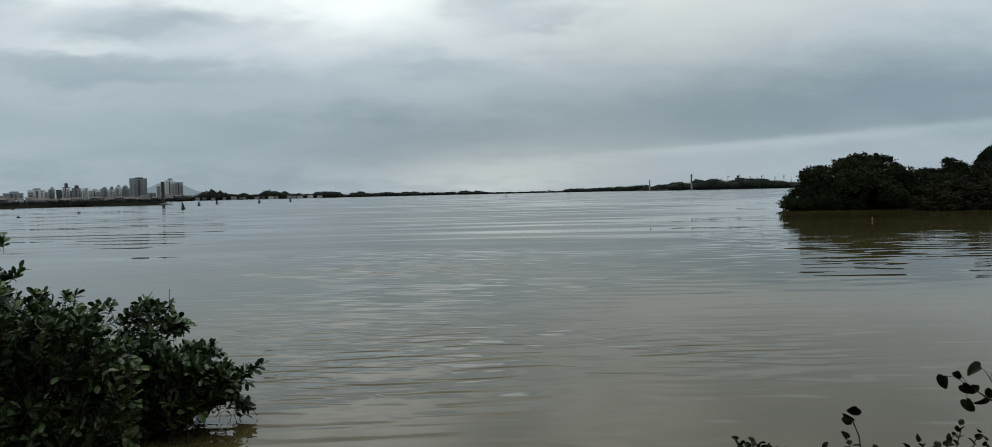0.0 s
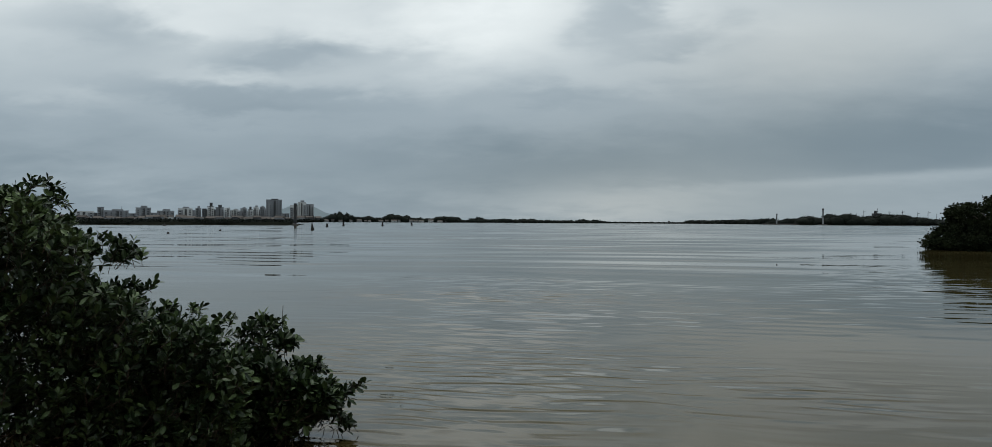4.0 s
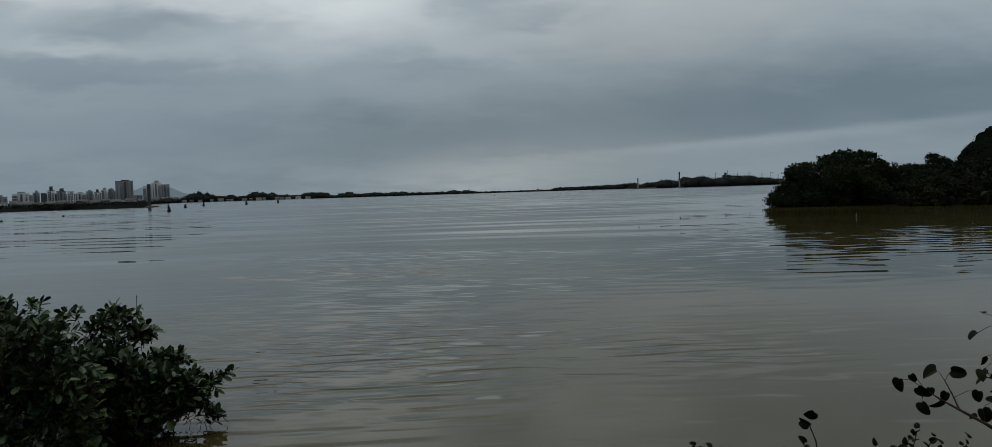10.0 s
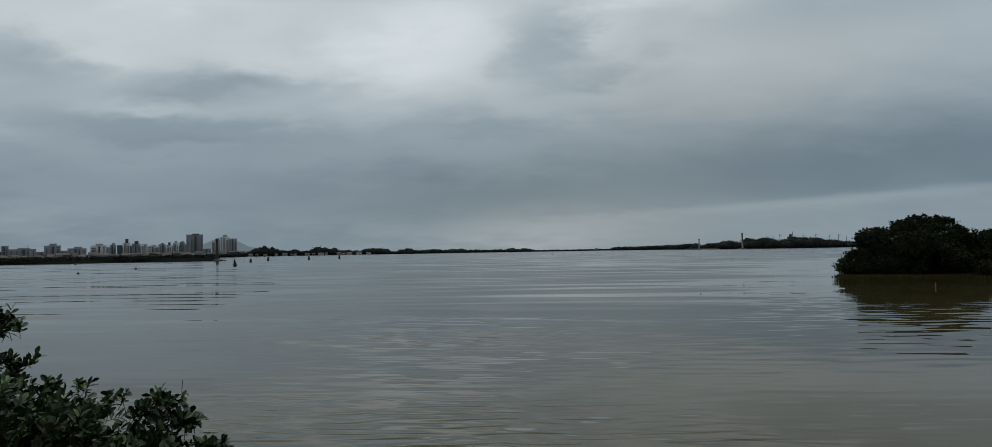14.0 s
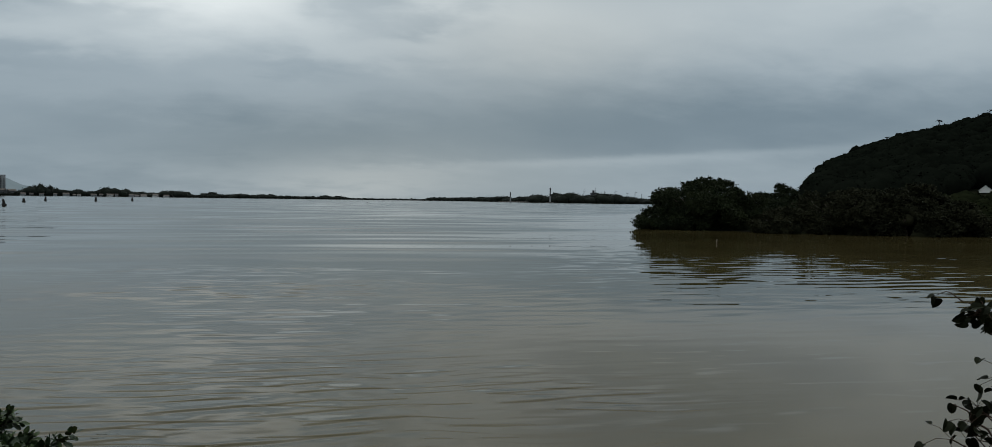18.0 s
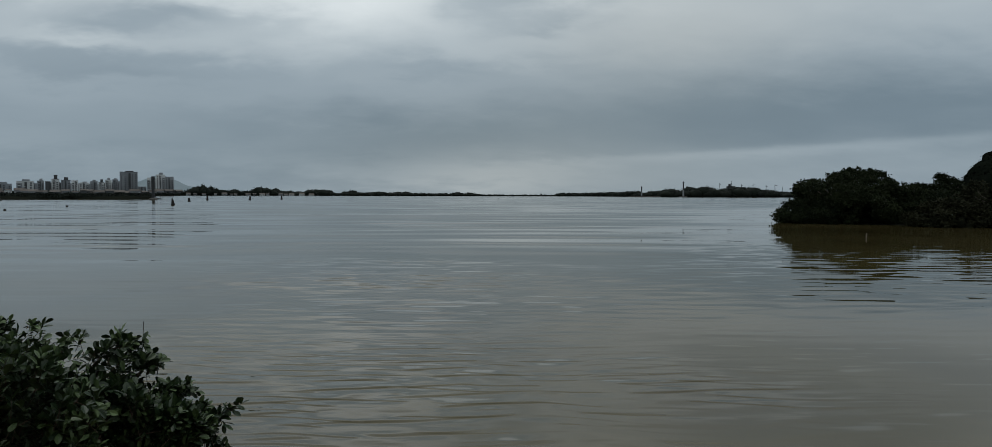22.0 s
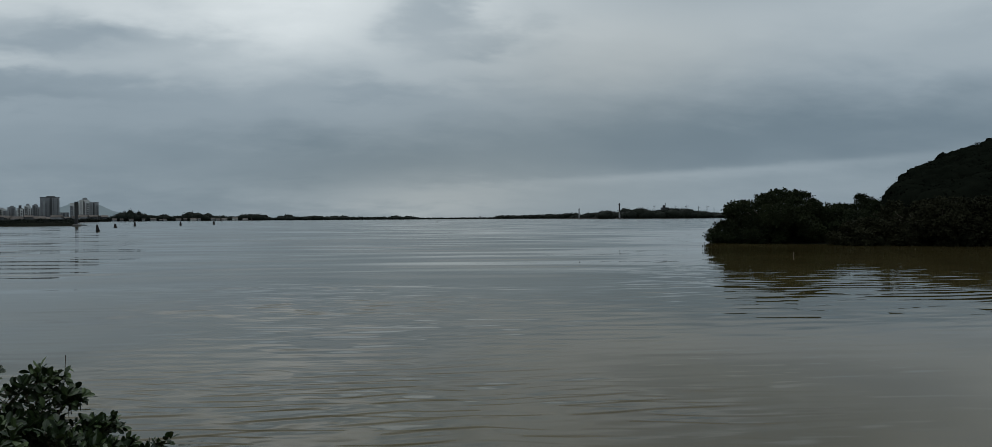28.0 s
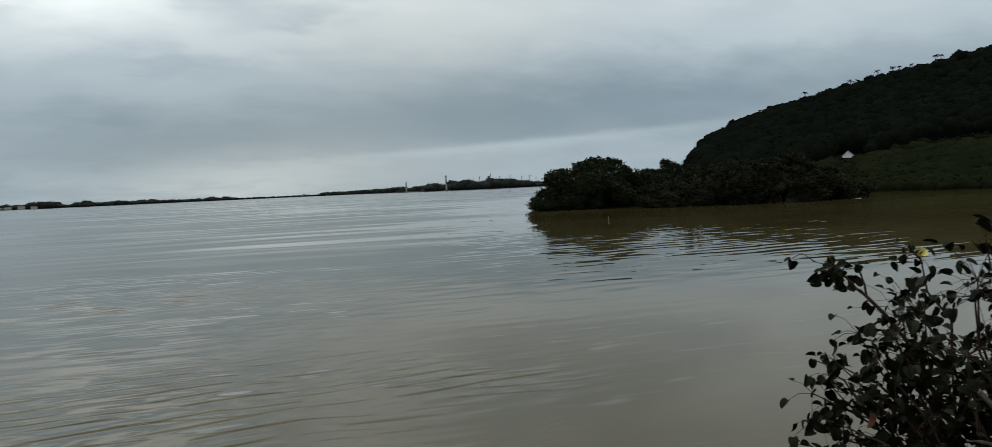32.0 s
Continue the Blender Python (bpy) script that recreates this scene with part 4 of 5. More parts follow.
tall = root("beacon_column", at(-24.17, 262), "tall dark iron beacon column at the spit's end", "beacon")
bm = bmesh.new()
tube(bm, [(0, 0, -1), (0, 0, 6.6), (0, 0, 6.7), (0, 0, 7.6)], [0.5, 0.45, 0.55, 0.5], 12)
part("column", bm, M_IRON, tall)
bm = bmesh.new()
tube(bm, [(0, 0, -1), (0, 0, 0.5), (0, 0, 0.7)], [1.3, 1.2, 0.8], 12)
part("footing", bm, M_STONE, tall)
marker_post(at(-22.95, 137), 1.15, 0.32, 0.0, "dark leaning marker post with a forked top")
marker_post(at(-22.86, 138), 0.9, 0.38, -0.2, "short dark stump beside a leaning marker post")
for a, d, h, w in ((-21.85, 206, 0.95, 0.6), (-20.64, 258, 1.3, 0.6), (-17.72, 270, 1.3, 0.65), (-15.5, 295, 1.3, 0.65)):
    marker_post(at(a, d), h, w)


def mooring_float(p, r, label="small dark mooring float on the water"):
    base = root("mooring_float", p, label, "float", "mooring floats")
    bm = bmesh.new()
    tube(bm, [(0, 0, -0.5 * r), (0, 0, 0.0), (0, 0, 0.5 * r), (0, 0, 0.9 * r), (0, 0, 1.05 * r)], [0.5 * r, r, 0.95 * r, 0.6 * r, 0.2 * r], 10)
    part("body", bm, M_PILE, base, smooth=True)
    bm = bmesh.new()
    tube(bm, [(0, 0, r), (0.04 * r, 0, 1.25 * r), (0, 0, 1.4 * r)], [0.12 * r, 0.14 * r, 0.06 * r], 6)
    part("ring", bm, M_IRON, base)


mooring_float((-53.9, 83.4, 0), 0.16)
mooring_float((-62.0, 110.0, 0), 0.18)
mooring_float(at(0.78, 330), 0.34)
mooring_float((-137.0, 210.0, 0), 0.45, "large dark mooring float off the spit")


def beacon_tower(p, h, w, label):
    base = root("beacon_tower", p, label, "beacon", "channel beacons")
    bm = bmesh.new()
    box(bm, (w * 5, w * 4, 1.6), (0, 0, 0.2), 0.2)
    part("footing", bm, M_STONE, base)
    bm = bmesh.new()
    tube(bm, [(0, 0, 0.9), (0, 0, h * 0.45)], [w * 0.62, w * 0.55], 10)
    part("lower_shaft", bm, M_GREY, base, "pale grey lower shaft")
    bm = bmesh.new()
    tube(bm, [(0, 0, h * 0.45), (0, 0, h * 0.9)], [w * 0.54, w * 0.48], 10)
    part("upper_shaft", bm, M_IRON, base, "dark upper shaft")
    bm = bmesh.new()
    tube(bm, [(0, 0, h * 0.9), (0, 0, h * 0.92), (0, 0, h * 0.99), (0, 0, h)], [w * 0.75, w * 0.75, w * 0.4, w * 0.1], 10)
    part("lantern", bm, M_IRON, base)
    return base


beacon_tower(at(14.77, 855), 17.6, 1.45, "tall beacon tower with pale foot and dark upper shaft")
beacon_tower(at(11.71, 880), 12.4, 1.2, "smaller beacon tower on a low stone jetty")
bm = bmesh.new()
for k in range(12):
    box(bm, (4.5, 5, 1.7), (*at(10.9 + k * 0.18, 884)[:2], 0.35), 0.3, k * 0.3)
jetty = part("jetty", bm, M_STONE, None)
tagged(jetty, "low dark stone jetty at the channel mouth", "jetty", kind="structure")


def port_mast(p, h, arm, label):
    base = root("port_crane", p, label, "crane", "port cranes")
    bm = bmesh.new()
    tube(bm, [(0, 0, 0), (0, 0, h)], [0.34, 0.2], 6)
    part("mast", bm, M_IRON, base)
    if arm:
        bm = bmesh.new()
        tube(bm, [(-arm * 0.35, 0, h * 0.86), (arm, 0, h * 0.9)], [0.26, 0.18], 5)
        part("jib", bm, M_IRON, base)
    return base


for a, h, arm in ((16.9, 12.5, 0), (17.35, 15.5, 2), (19.7, 15, 3), (20.6, 13, 2.0), (21.2, 14, 3), (21.7, 11, 0), (18.9, 14, 2)):
    port_mast(at(a, 960, 1.8), h, arm, "thin dark port mast behind the trees")
ship = root("ship_superstructure", at(18.15, 965, 1.6), "dark ship upperworks rising behind the wooded point", "ship")
for nm, size, c in (("hull", (26, 8, 9.0), (2, 0, 4.5)), ("bridge", (9, 7, 3.0), (0, 0, 10.5)), ("funnel", (2.5, 2.5, 3), (-1.5, 0, 13.5)), ("deckhouse", (6, 5, 2), (8, 0, 10))):
    bm = bmesh.new()
    box(bm, size, c, 0.2)
    part(nm, bm, M_IRON, ship)
bm = bmesh.new()
tube(bm, [(1, 0, 11), (1, 0, 18)], [0.35, 0.2], 6)
part("mast", bm, M_IRON, ship)


# ---------------------------------------------------------------- the mangrove islet across the cove
def islet_tree(place, radii, n, label, seed, lean=(0, 0), mat=None, size=(0.08, 0.16)):
    rng = np.random.default_rng(seed)
    r2 = random.Random(seed)
    base = root("mangrove_tree", place, label, "tree", "islet mangroves")
    rx, ry, rz = radii
    bm = bmesh.new()
    for k in range(9):
        a = 2 * math.pi * k / 9 + r2.uniform(-0.3, 0.3)
        foot = (0.25 * rx * math.cos(a), 0.25 * ry * math.sin(a), -0.35)
        tip = (0.72 * rx * math.cos(a), 0.72 * ry * math.sin(a), rz * r2.uniform(0.35, 0.8))
        tube(bm, bend(foot, tip, 0.15 * rz, r2, 5, 0.04), [0.09, 0.075, 0.06, 0.045, 0.03, 0.015], 6)
    part("trunk", bm, M_BARK, base)
    # boughs over the dome, each a rounded head of leaf clumps, with dark gaps between them
    heads, way = crown_points((lean[0], lean[1], 0.12), radii, max(26, int(n / 520)), rng, 0.80)
    hr = rng.uniform(0.38, 0.72, len(heads)) * (rz / 3.2) ** 0.5
    heads = heads - way * hr[:, None] * 0.6
    k, per = 22, max(6, int(n / 22 / len(heads)))
    turn = rng.normal(0, 1, (len(heads), per, 3)) + way[:, None, :] * 0.9 + (0, 0, 0.35)
    turn /= np.linalg.norm(turn, axis=2, keepdims=True)
    spread = rng.uniform(0.72, 1.08, (len(heads), per, 1)) + (rng.uniform(0, 1, (len(heads), per, 1)) > 0.93) * 0.35
    clumps = (heads[:, None, :] + turn * hr[:, None, None] * spread * (1.1, 1.1, 0.9)).reshape(-1, 3)
    out = turn.reshape(-1, 3)
    pl = np.repeat(clumps, k, axis=0) + rng.normal(0, 1, (len(clumps) * k, 3)) * np.array([0.11, 0.11, 0.075])
    dr = np.repeat(out, k, axis=0) + rng.normal(0, 0.6, (len(clumps) * k, 3)) + (0, 0, 0.3)
    ok = pl[:, 2] > 0.03
    pl, dr, ups = pl[ok], dr[ok], (np.repeat(out, k, axis=0) + (0, 0, 0.3))[ok]
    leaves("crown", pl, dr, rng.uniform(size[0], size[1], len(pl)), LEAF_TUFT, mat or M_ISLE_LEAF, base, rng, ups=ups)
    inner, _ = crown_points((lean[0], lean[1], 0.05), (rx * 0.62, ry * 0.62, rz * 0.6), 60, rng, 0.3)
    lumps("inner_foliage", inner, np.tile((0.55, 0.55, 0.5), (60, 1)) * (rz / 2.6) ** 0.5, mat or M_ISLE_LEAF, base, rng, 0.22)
    # a few pale leaves scattered over the crown
    few = rng.choice(len(pl), max(12, int(len(pl) / 320)), replace=False)
    leaves("yellowing_leaves", pl[few] + ups[few] * 0.05, dr[few], rng.uniform(0.07, 0.13, len(few)), LEAF_OVAL, M_PALE_LEAF, base, rng, "sparse pale leaves", ups=ups[few])
    return base


ISLET = [
    ((25.2, 50.3, 0), (4.4, 3.8, 3.25), 60000, "broad dark green mangrove at the islet's end"),
    ((22.5, 49.3, 0), (2.2, 2.1, 1.4), 18000, "low dark mangrove bush hanging over the water"),
    ((20.9, 49.4, 0), (1.35, 1.0, 0.62), 5000, "low mangrove twigs reaching out over the water"),
    ((28.9, 47.3, 0), (2.6, 2.6, 1.55), 28000, "rounded dark mangrove bush on the islet"),
    ((31.8, 43.6, 0), (3.8, 3.2, 2.75), 40000, "broad olive green mangrove on the islet"),
    ((34.6, 42.0, 0), (4.0, 3.4, 2.8), 40000, "olive green mangrove on the islet"),
    ((27.6, 43.9, 0), (2.6, 2.0, 1.35), 22000, "low olive mangrove at the islet's edge"),
    ((38.0, 42.5, 0), (3.0, 3.0, 1.9), 28000, "low olive mangrove at the islet's far end"),
    ((34.5, 56.0, 0), (4.0, 3.6, 1.9), 20000, "dark mangrove behind the islet's front bushes"),
    ((44.0, 73.0, 0), (3.8, 3.6, 3.7), 18000, "dark tree behind the islet"),
    ((47.5, 77.0, 0), (4.6, 3.8, 3.1), 16000, "dark spreading tree behind the islet"),
]
for i, (p, rad, n, label) in enumerate(ISLET):
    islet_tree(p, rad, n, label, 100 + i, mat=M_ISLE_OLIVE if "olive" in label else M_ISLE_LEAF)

# mud that carries the islet
v, f = [], []
ring = [(18.9, 50), (20, 48.4), (22, 46.4), (25, 43.2), (28, 41), (32, 39.6), (36, 39.6), (39.5, 40.5), (42, 45), (48, 50), (56, 52), (62, 50), (66, 60), (62, 90), (40, 82), (26, 60), (21, 53)]
cx, cy = sum(p[0] for p in ring) / len(ring), sum(p[1] for p in ring) / len(ring)
for s, z in ((0.93, -0.3), (0.90, -0.02), (0.82, 0.05), (0.4, 0.2)):
    v += [(cx + (x - cx) * s, cy + (y - cy) * s, z) for x, y in ring]
n = len(ring)
for j in range(3):
    for k in range(n):
        a, b = j * n + k, j * n + (k + 1) % n
        f.append((a, b, b + n, a + n))
f.append(tuple(range(3 * n, 4 * n)))
tagged(obj_from("islet_ground", v, f, M_SHORE), "dark mud under the mangroves of the islet", "ground", kind="structure")

# pale stake in the water and a small skiff by the islet
stake = root("stake", (16.85, 33.0, 0), "thin pale stake standing in the cove", "stake")
bm = bmesh.new()
tube(bm, [(0, 0, -0.5), (0.01, 0, 0.08), (0.02, 0, 0.16)], [0.022, 0.026, 0.018], 6)
part("pole", bm, M_DEADWOOD, stake)
skiff = root("skiff", (38.3, 39.1, -0.03), "small pale open boat by the mangroves", "boat")
skiff.scale = (0.6, 0.6, 0.55)
bm = bmesh.new()
hull = [(-0.42, 0.0, 0.09), (-0.36, 0.14, 0.08), (0.14, 0.16, 0.07), (0.5, 0.0, 0.12), (0.14, -0.16, 0.07), (-0.36, -0.14, 0.08)]
top = [bm.verts.new(p) for p in hull]
low = [bm.verts.new((x * 0.85, y * 0.7, -0.05)) for x, y, z in hull]
inn = [bm.verts.new((x * 0.9, y * 0.82, z - 0.02)) for x, y, z in hull]
bed = [bm.verts.new((x * 0.8, y * 0.6, 0.0)) for x, y, z in hull]
for k in range(6):
    j = (k + 1) % 6
    bm.faces.new((low[k], low[j], top[j], top[k]))
    bm.faces.new((top[k], top[j], inn[j], inn[k]))
    bm.faces.new((inn[k], inn[j], bed[j], bed[k]))
bm.faces.new(low[::-1])
bm.faces.new(bed)
part("hull", bm, M_WHITEPAINT, skiff)
bm = bmesh.new()
box(bm, (0.09, 0.24, 0.015), (0, 0, 0.05), 0.003)
part("thwart", bm, M_DEADWOOD, skiff)

# the white house on the slope
hr = HOUSE_R
p = at(43.95, hr)
hz = hill_height(p.x, p.y)
wh = root("gabled_house", (p.x, p.y, hz - 0.3), "small white gabled house on the wooded slope", "house")
wh.rotation_euler = (0, 0, -radians(43.9))
gz = 1.8 + hr * math.tan(radians(1.06)) - hz + 0.3
gw = hr * radians(0.34)
bm = bmesh.new()
vs = []
for y in (-4, 4):
    vs += [bm.verts.new(c) for c in ((-gw, y, 0), (gw, y, 0), (gw, y, gz), (0, y, gz + 0.85 * gw), (-gw, y, gz))]
bm.faces.new(vs[:5]), bm.faces.new(vs[5:][::-1])
for k in range(5):
    j = (k + 1) % 5
    bm.faces.new((vs[k], vs[k + 5], vs[j + 5], vs[j]))
part("wall", bm, M_WHITEPAINT, wh)
for s in (-1, 1):
    bm = bmesh.new()
    q = [(0, -4.3, gz + 0.85 * gw + 0.06), (s * (gw + 0.25), -4.3, gz - 0.19), (s * (gw + 0.25), 4.3, gz - 0.19), (0, 4.3, gz + 0.85 * gw + 0.06)]
    a = [bm.verts.new(c) for c in q]
    b = [bm.verts.new((x, y, z + 0.12)) for x, y, z in q]
    bm.faces.new(a), bm.faces.new(b[::-1])
    for k in range(4):
        j = (k + 1) % 4
        bm.faces.new((a[k], b[k], b[j], a[j]))
    part("roof", bm, M_WHITE, wh, "white roof pitch")


# palms that stand out on the ridge
def palm(p, h, seed):
    r2 = random.Random(seed)
    size = r2.uniform(1.3, 2.2)
    base = root("palm_tree", p, "slender dark palm standing above the ridge", "palm", "ridge palms")
    bm = bmesh.new()
    tube(bm, [(0, 0, -1), (0.2, 0, h * 0.5), (0.1, 0.1, h)], [0.28, 0.22, 0.18], 6)
    part("trunk", bm, M_BARK, base)
    for k in range(11):
        a = 2 * math.pi * k / 11 + r2.uniform(-0.2, 0.2)
        L, up = size * r2.uniform(0.8, 1.2), r2.uniform(0.1, 1.0)
        bm = bmesh.new()
        prev = None
        for i in range(6):
            s = i / 5
            c = Vector((math.cos(a) * L * s, math.sin(a) * L * s, h + up * L * s - 0.75 * L * s * s))
            side = Vector((-math.sin(a), math.cos(a), 0)) * (0.34 * math.sin(math.pi * min(1, s * 0.9 + 0.1)) + 0.03)
            row = [bm.verts.new(c - side - Vector((0, 0, 0.15))), bm.verts.new(c), bm.verts.new(c + side - Vector((0, 0, 0.15)))]
            if prev:
                bm.faces.new((prev[0], row[0], row[1], prev[1])), bm.faces.new((prev[1], row[1], row[2], prev[2]))
            prev = row
        part("frond", bm, M_FOREST, base)


for i, (a, e) in enumerate(((38.3, 4.62), (41.3, 5.42), (44.2, 6.02), (44.7, 6.1), (45.9, 6.42), (46.8, 6.62), (47.2, 6.7), (47.9, 6.85), (49.3, 7.05), (49.6, 7.1))):
    p = at(a, 451)
    z = hill_height(p.x, p.y)
    palm((p.x, p.y, z), max(4.0, 1.8 + 451 * math.tan(radians(e + 0.02 + 0.26 * ((i * 5) % 7) / 6)) - z), 60 + i)


# ---------------------------------------------------------------- near bushes


def twig_leaves(start, way, length, n, rng, spread=0.9):
    """Leaves set alternately along a twig, opening upwards."""
    way = np.asarray(way, float)
    way = way / np.linalg.norm(way)
    p, d = [], []
    side = np.cross(way, rng.normal(0, 1, 3))
    side /= np.linalg.norm(side) + 1e-9
    up = np.cross(side, way)
    for i in range(n):
        s = (i + 0.5) / n
        a = i * 2.4 + rng.uniform(-0.4, 0.4)
        p.append(start + way * length * s)
        d.append(way * (0.45 + 0.7 * s) + (side * math.cos(a) + up * math.sin(a)) * spread)
    return p, d


def near_mangrove():
    rng = np.random.default_rng(21)
    r2 = random.Random(21)
    o = np.array((-4.3, 5.0, 0.0))
    base = root("mangrove_bush", tuple(o), "dense dark green mangrove bush leaning over the water", "bush")
    # crest height along x, traced from the camera's view: steps down, bank to water
    px = (-6.2, -5.14, -4.78, -4.52, -4.29, -4.13, -4.08, -3.96, -3.77, -3.56, -3.51, -3.22, -2.9, -2.81, -2.73, -2.63, -2.33, -2.19, -2.01, -1.92, -1.87)
    pz = (1.95, 1.91, 1.88, 1.70, 1.57, 1.46, 1.16, 1.10, 1.05, 1.03, 0.90, 0.85, 0.79, 0.71, 0.63, 0.65, 0.59, 0.51, 0.45, 0.39, 0.30)
    ends, sprigs = [], []

    def crest_y(x):
        return float(np.interp(x, (-4.5, -3.3, -2.4, -1.7), (5.45, 5.25, 5.0, 5.1)))

    def spray(x, z, r, n):
        for _ in range(n):
            ends.append(np.array((x, crest_y(x) + 0.05 * rng.normal(), z)) + rng.normal(0, 1, 3) * r * np.array((1, 1, 0.7)))

    # sprays that stand out from the body
    for x, z in ((-4.74, 1.90), (-4.60, 1.84), (-4.52, 1.78), (-4.44, 1.60), (-4.62, 1.69), (-4.09, 1.42), (-4.05, 1.34), (-3.89, 1.41), (-3.86, 1.32), (-3.76, 1.36), (-3.70, 1.30),
                 (-3.94, 1.28), (-3.58, 1.04), (-3.72, 1.05), (-3.85, 1.06), (-3.38, 0.89), (-3.19, 0.88), (-3.04, 0.81), (-2.85, 0.81), (-2.60, 0.75), (-2.52, 0.79), (-2.44, 0.83),
                 (-2.35, 0.79), (-2.29, 0.73), (-2.25, 0.69), (-2.39, 0.73), (-2.50, 0.67), (-2.62, 0.64), (-2.34, 0.63), (-2.16, 0.53), (-2.09, 0.53), (-2.03, 0.50)):
        spray(x, z, 0.035, 5)
    for x, z in ((-1.86, 0.33), (-1.80, 0.335), (-1.74, 0.36), (-1.92, 0.37), (-1.85, 0.11), (-1.79, 0.07), (-1.96, 0.16), (-1.90, 0.24)):
        spray(x, z, 0.02, 3)
    while len(ends) < 4600:
        x = r2.uniform(-6.0, -1.9)
        top = float(np.interp(x + (0.09 if x < -2.7 else 0.0), px, pz)) - 0.08
        low = float(np.interp(x, (-3.0, -2.6, -2.3, -1.9), (-0.55, -0.25, 0.02, 0.22)))
        z = low + (top - low) * (1 - r2.random() ** (1.6 if r2.random() < 0.5 else 0.8))
        # growth nearer the bank is scaled along sight lines to fit the camera's view
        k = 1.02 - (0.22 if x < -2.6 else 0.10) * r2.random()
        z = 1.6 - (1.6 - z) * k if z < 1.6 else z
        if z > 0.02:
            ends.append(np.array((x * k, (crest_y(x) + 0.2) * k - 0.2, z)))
    # open sprigs that stand clear of the crest
    for _ in range(150):
        x = r2.uniform(-5.6, -1.95)
        z = float(np.interp(x + (0.09 if x < -2.7 else 0.0), px, pz)) - r2.uniform(0.15, 0.23)
        sprigs.append(np.array((x, crest_y(x) + 0.06 * rng.normal(), z)))
    bm = bmesh.new()
    for k in range(8):
        tube(bm, bend((r2.uniform(-0.3, 0.4), r2.uniform(-0.3, 0.3), -0.1), (r2.uniform(0.0, 1.3), r2.uniform(-0.4, 0.2), r2.uniform(0.2, 0.45)), 0.05, r2), [0.045, 0.04, 0.035, 0.03, 0.024, 0.018], 7)
    part("trunk", bm, M_BARK, base)
    tw = bmesh.new()
    P, D = [], []
    for c in ends:
        c = c - o
        way = np.array((0.35, -0.05, 0.75)) + rng.normal(0, 0.45, 3) + np.array((0.5, 0, -0.2)) * max(0.0, (c[0] - 2.1) / 0.4)
        n = int(rng.integers(7, 12))
        p, d = twig_leaves(c - way * 0.07, way, 0.10, n, rng)
        P += p
        D += d
        tube(tw, [Vector(c) - Vector(way) * 0.13, Vector(c) - Vector(way) * 0.06, Vector(c) + Vector(way) * 0.02], [0.0025, 0.002, 0.001], 4)
    for c in sprigs:
        c = c - o
        way = np.array((0.45, -0.05, 0.62)) + rng.normal(0, 0.30, 3)
        way /= np.linalg.norm(way)
        L = rng.uniform(0.09, 0.17)
        p, d = twig_leaves(c, way, L, int(rng.integers(5, 9)), rng, 0.7)
        P += p
        D += d
        tube(tw, [Vector(c) - Vector(way) * 0.1, Vector(c), Vector(c) + Vector(way) * L], [0.003, 0.0025, 0.0012], 4)
    part("twig", tw, M_TWIG, base, "thin red-brown twigs")
    P, D = np.array(P), np.array(D)
    S = rng.uniform(0.045, 0.085, len(P))
    keep = P[:, 2] > 0.0
    P, D, S = P[keep], D[keep], S[keep]
    # those that stand out against the water are picked apart, the inner mass is one body
    top = np.interp(P[:, 0] + o[0], px, pz)
    rank = np.argsort(-(P[:, 2] - top + 0.10 * P[:, 0] + rng.normal(0, 0.03, len(P))))
    out, rest = rank[:300], rank[300:]
    leaf_parts(P[out], D[out], S[out], single_leaf(LEAF_OVAL, M_MANGROVE), base, rng)
    leaves("foliage", P[rest], D[rest], S[rest], LEAF_OVAL, M_MANGROVE, base, rng, kind="stuff")


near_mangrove()


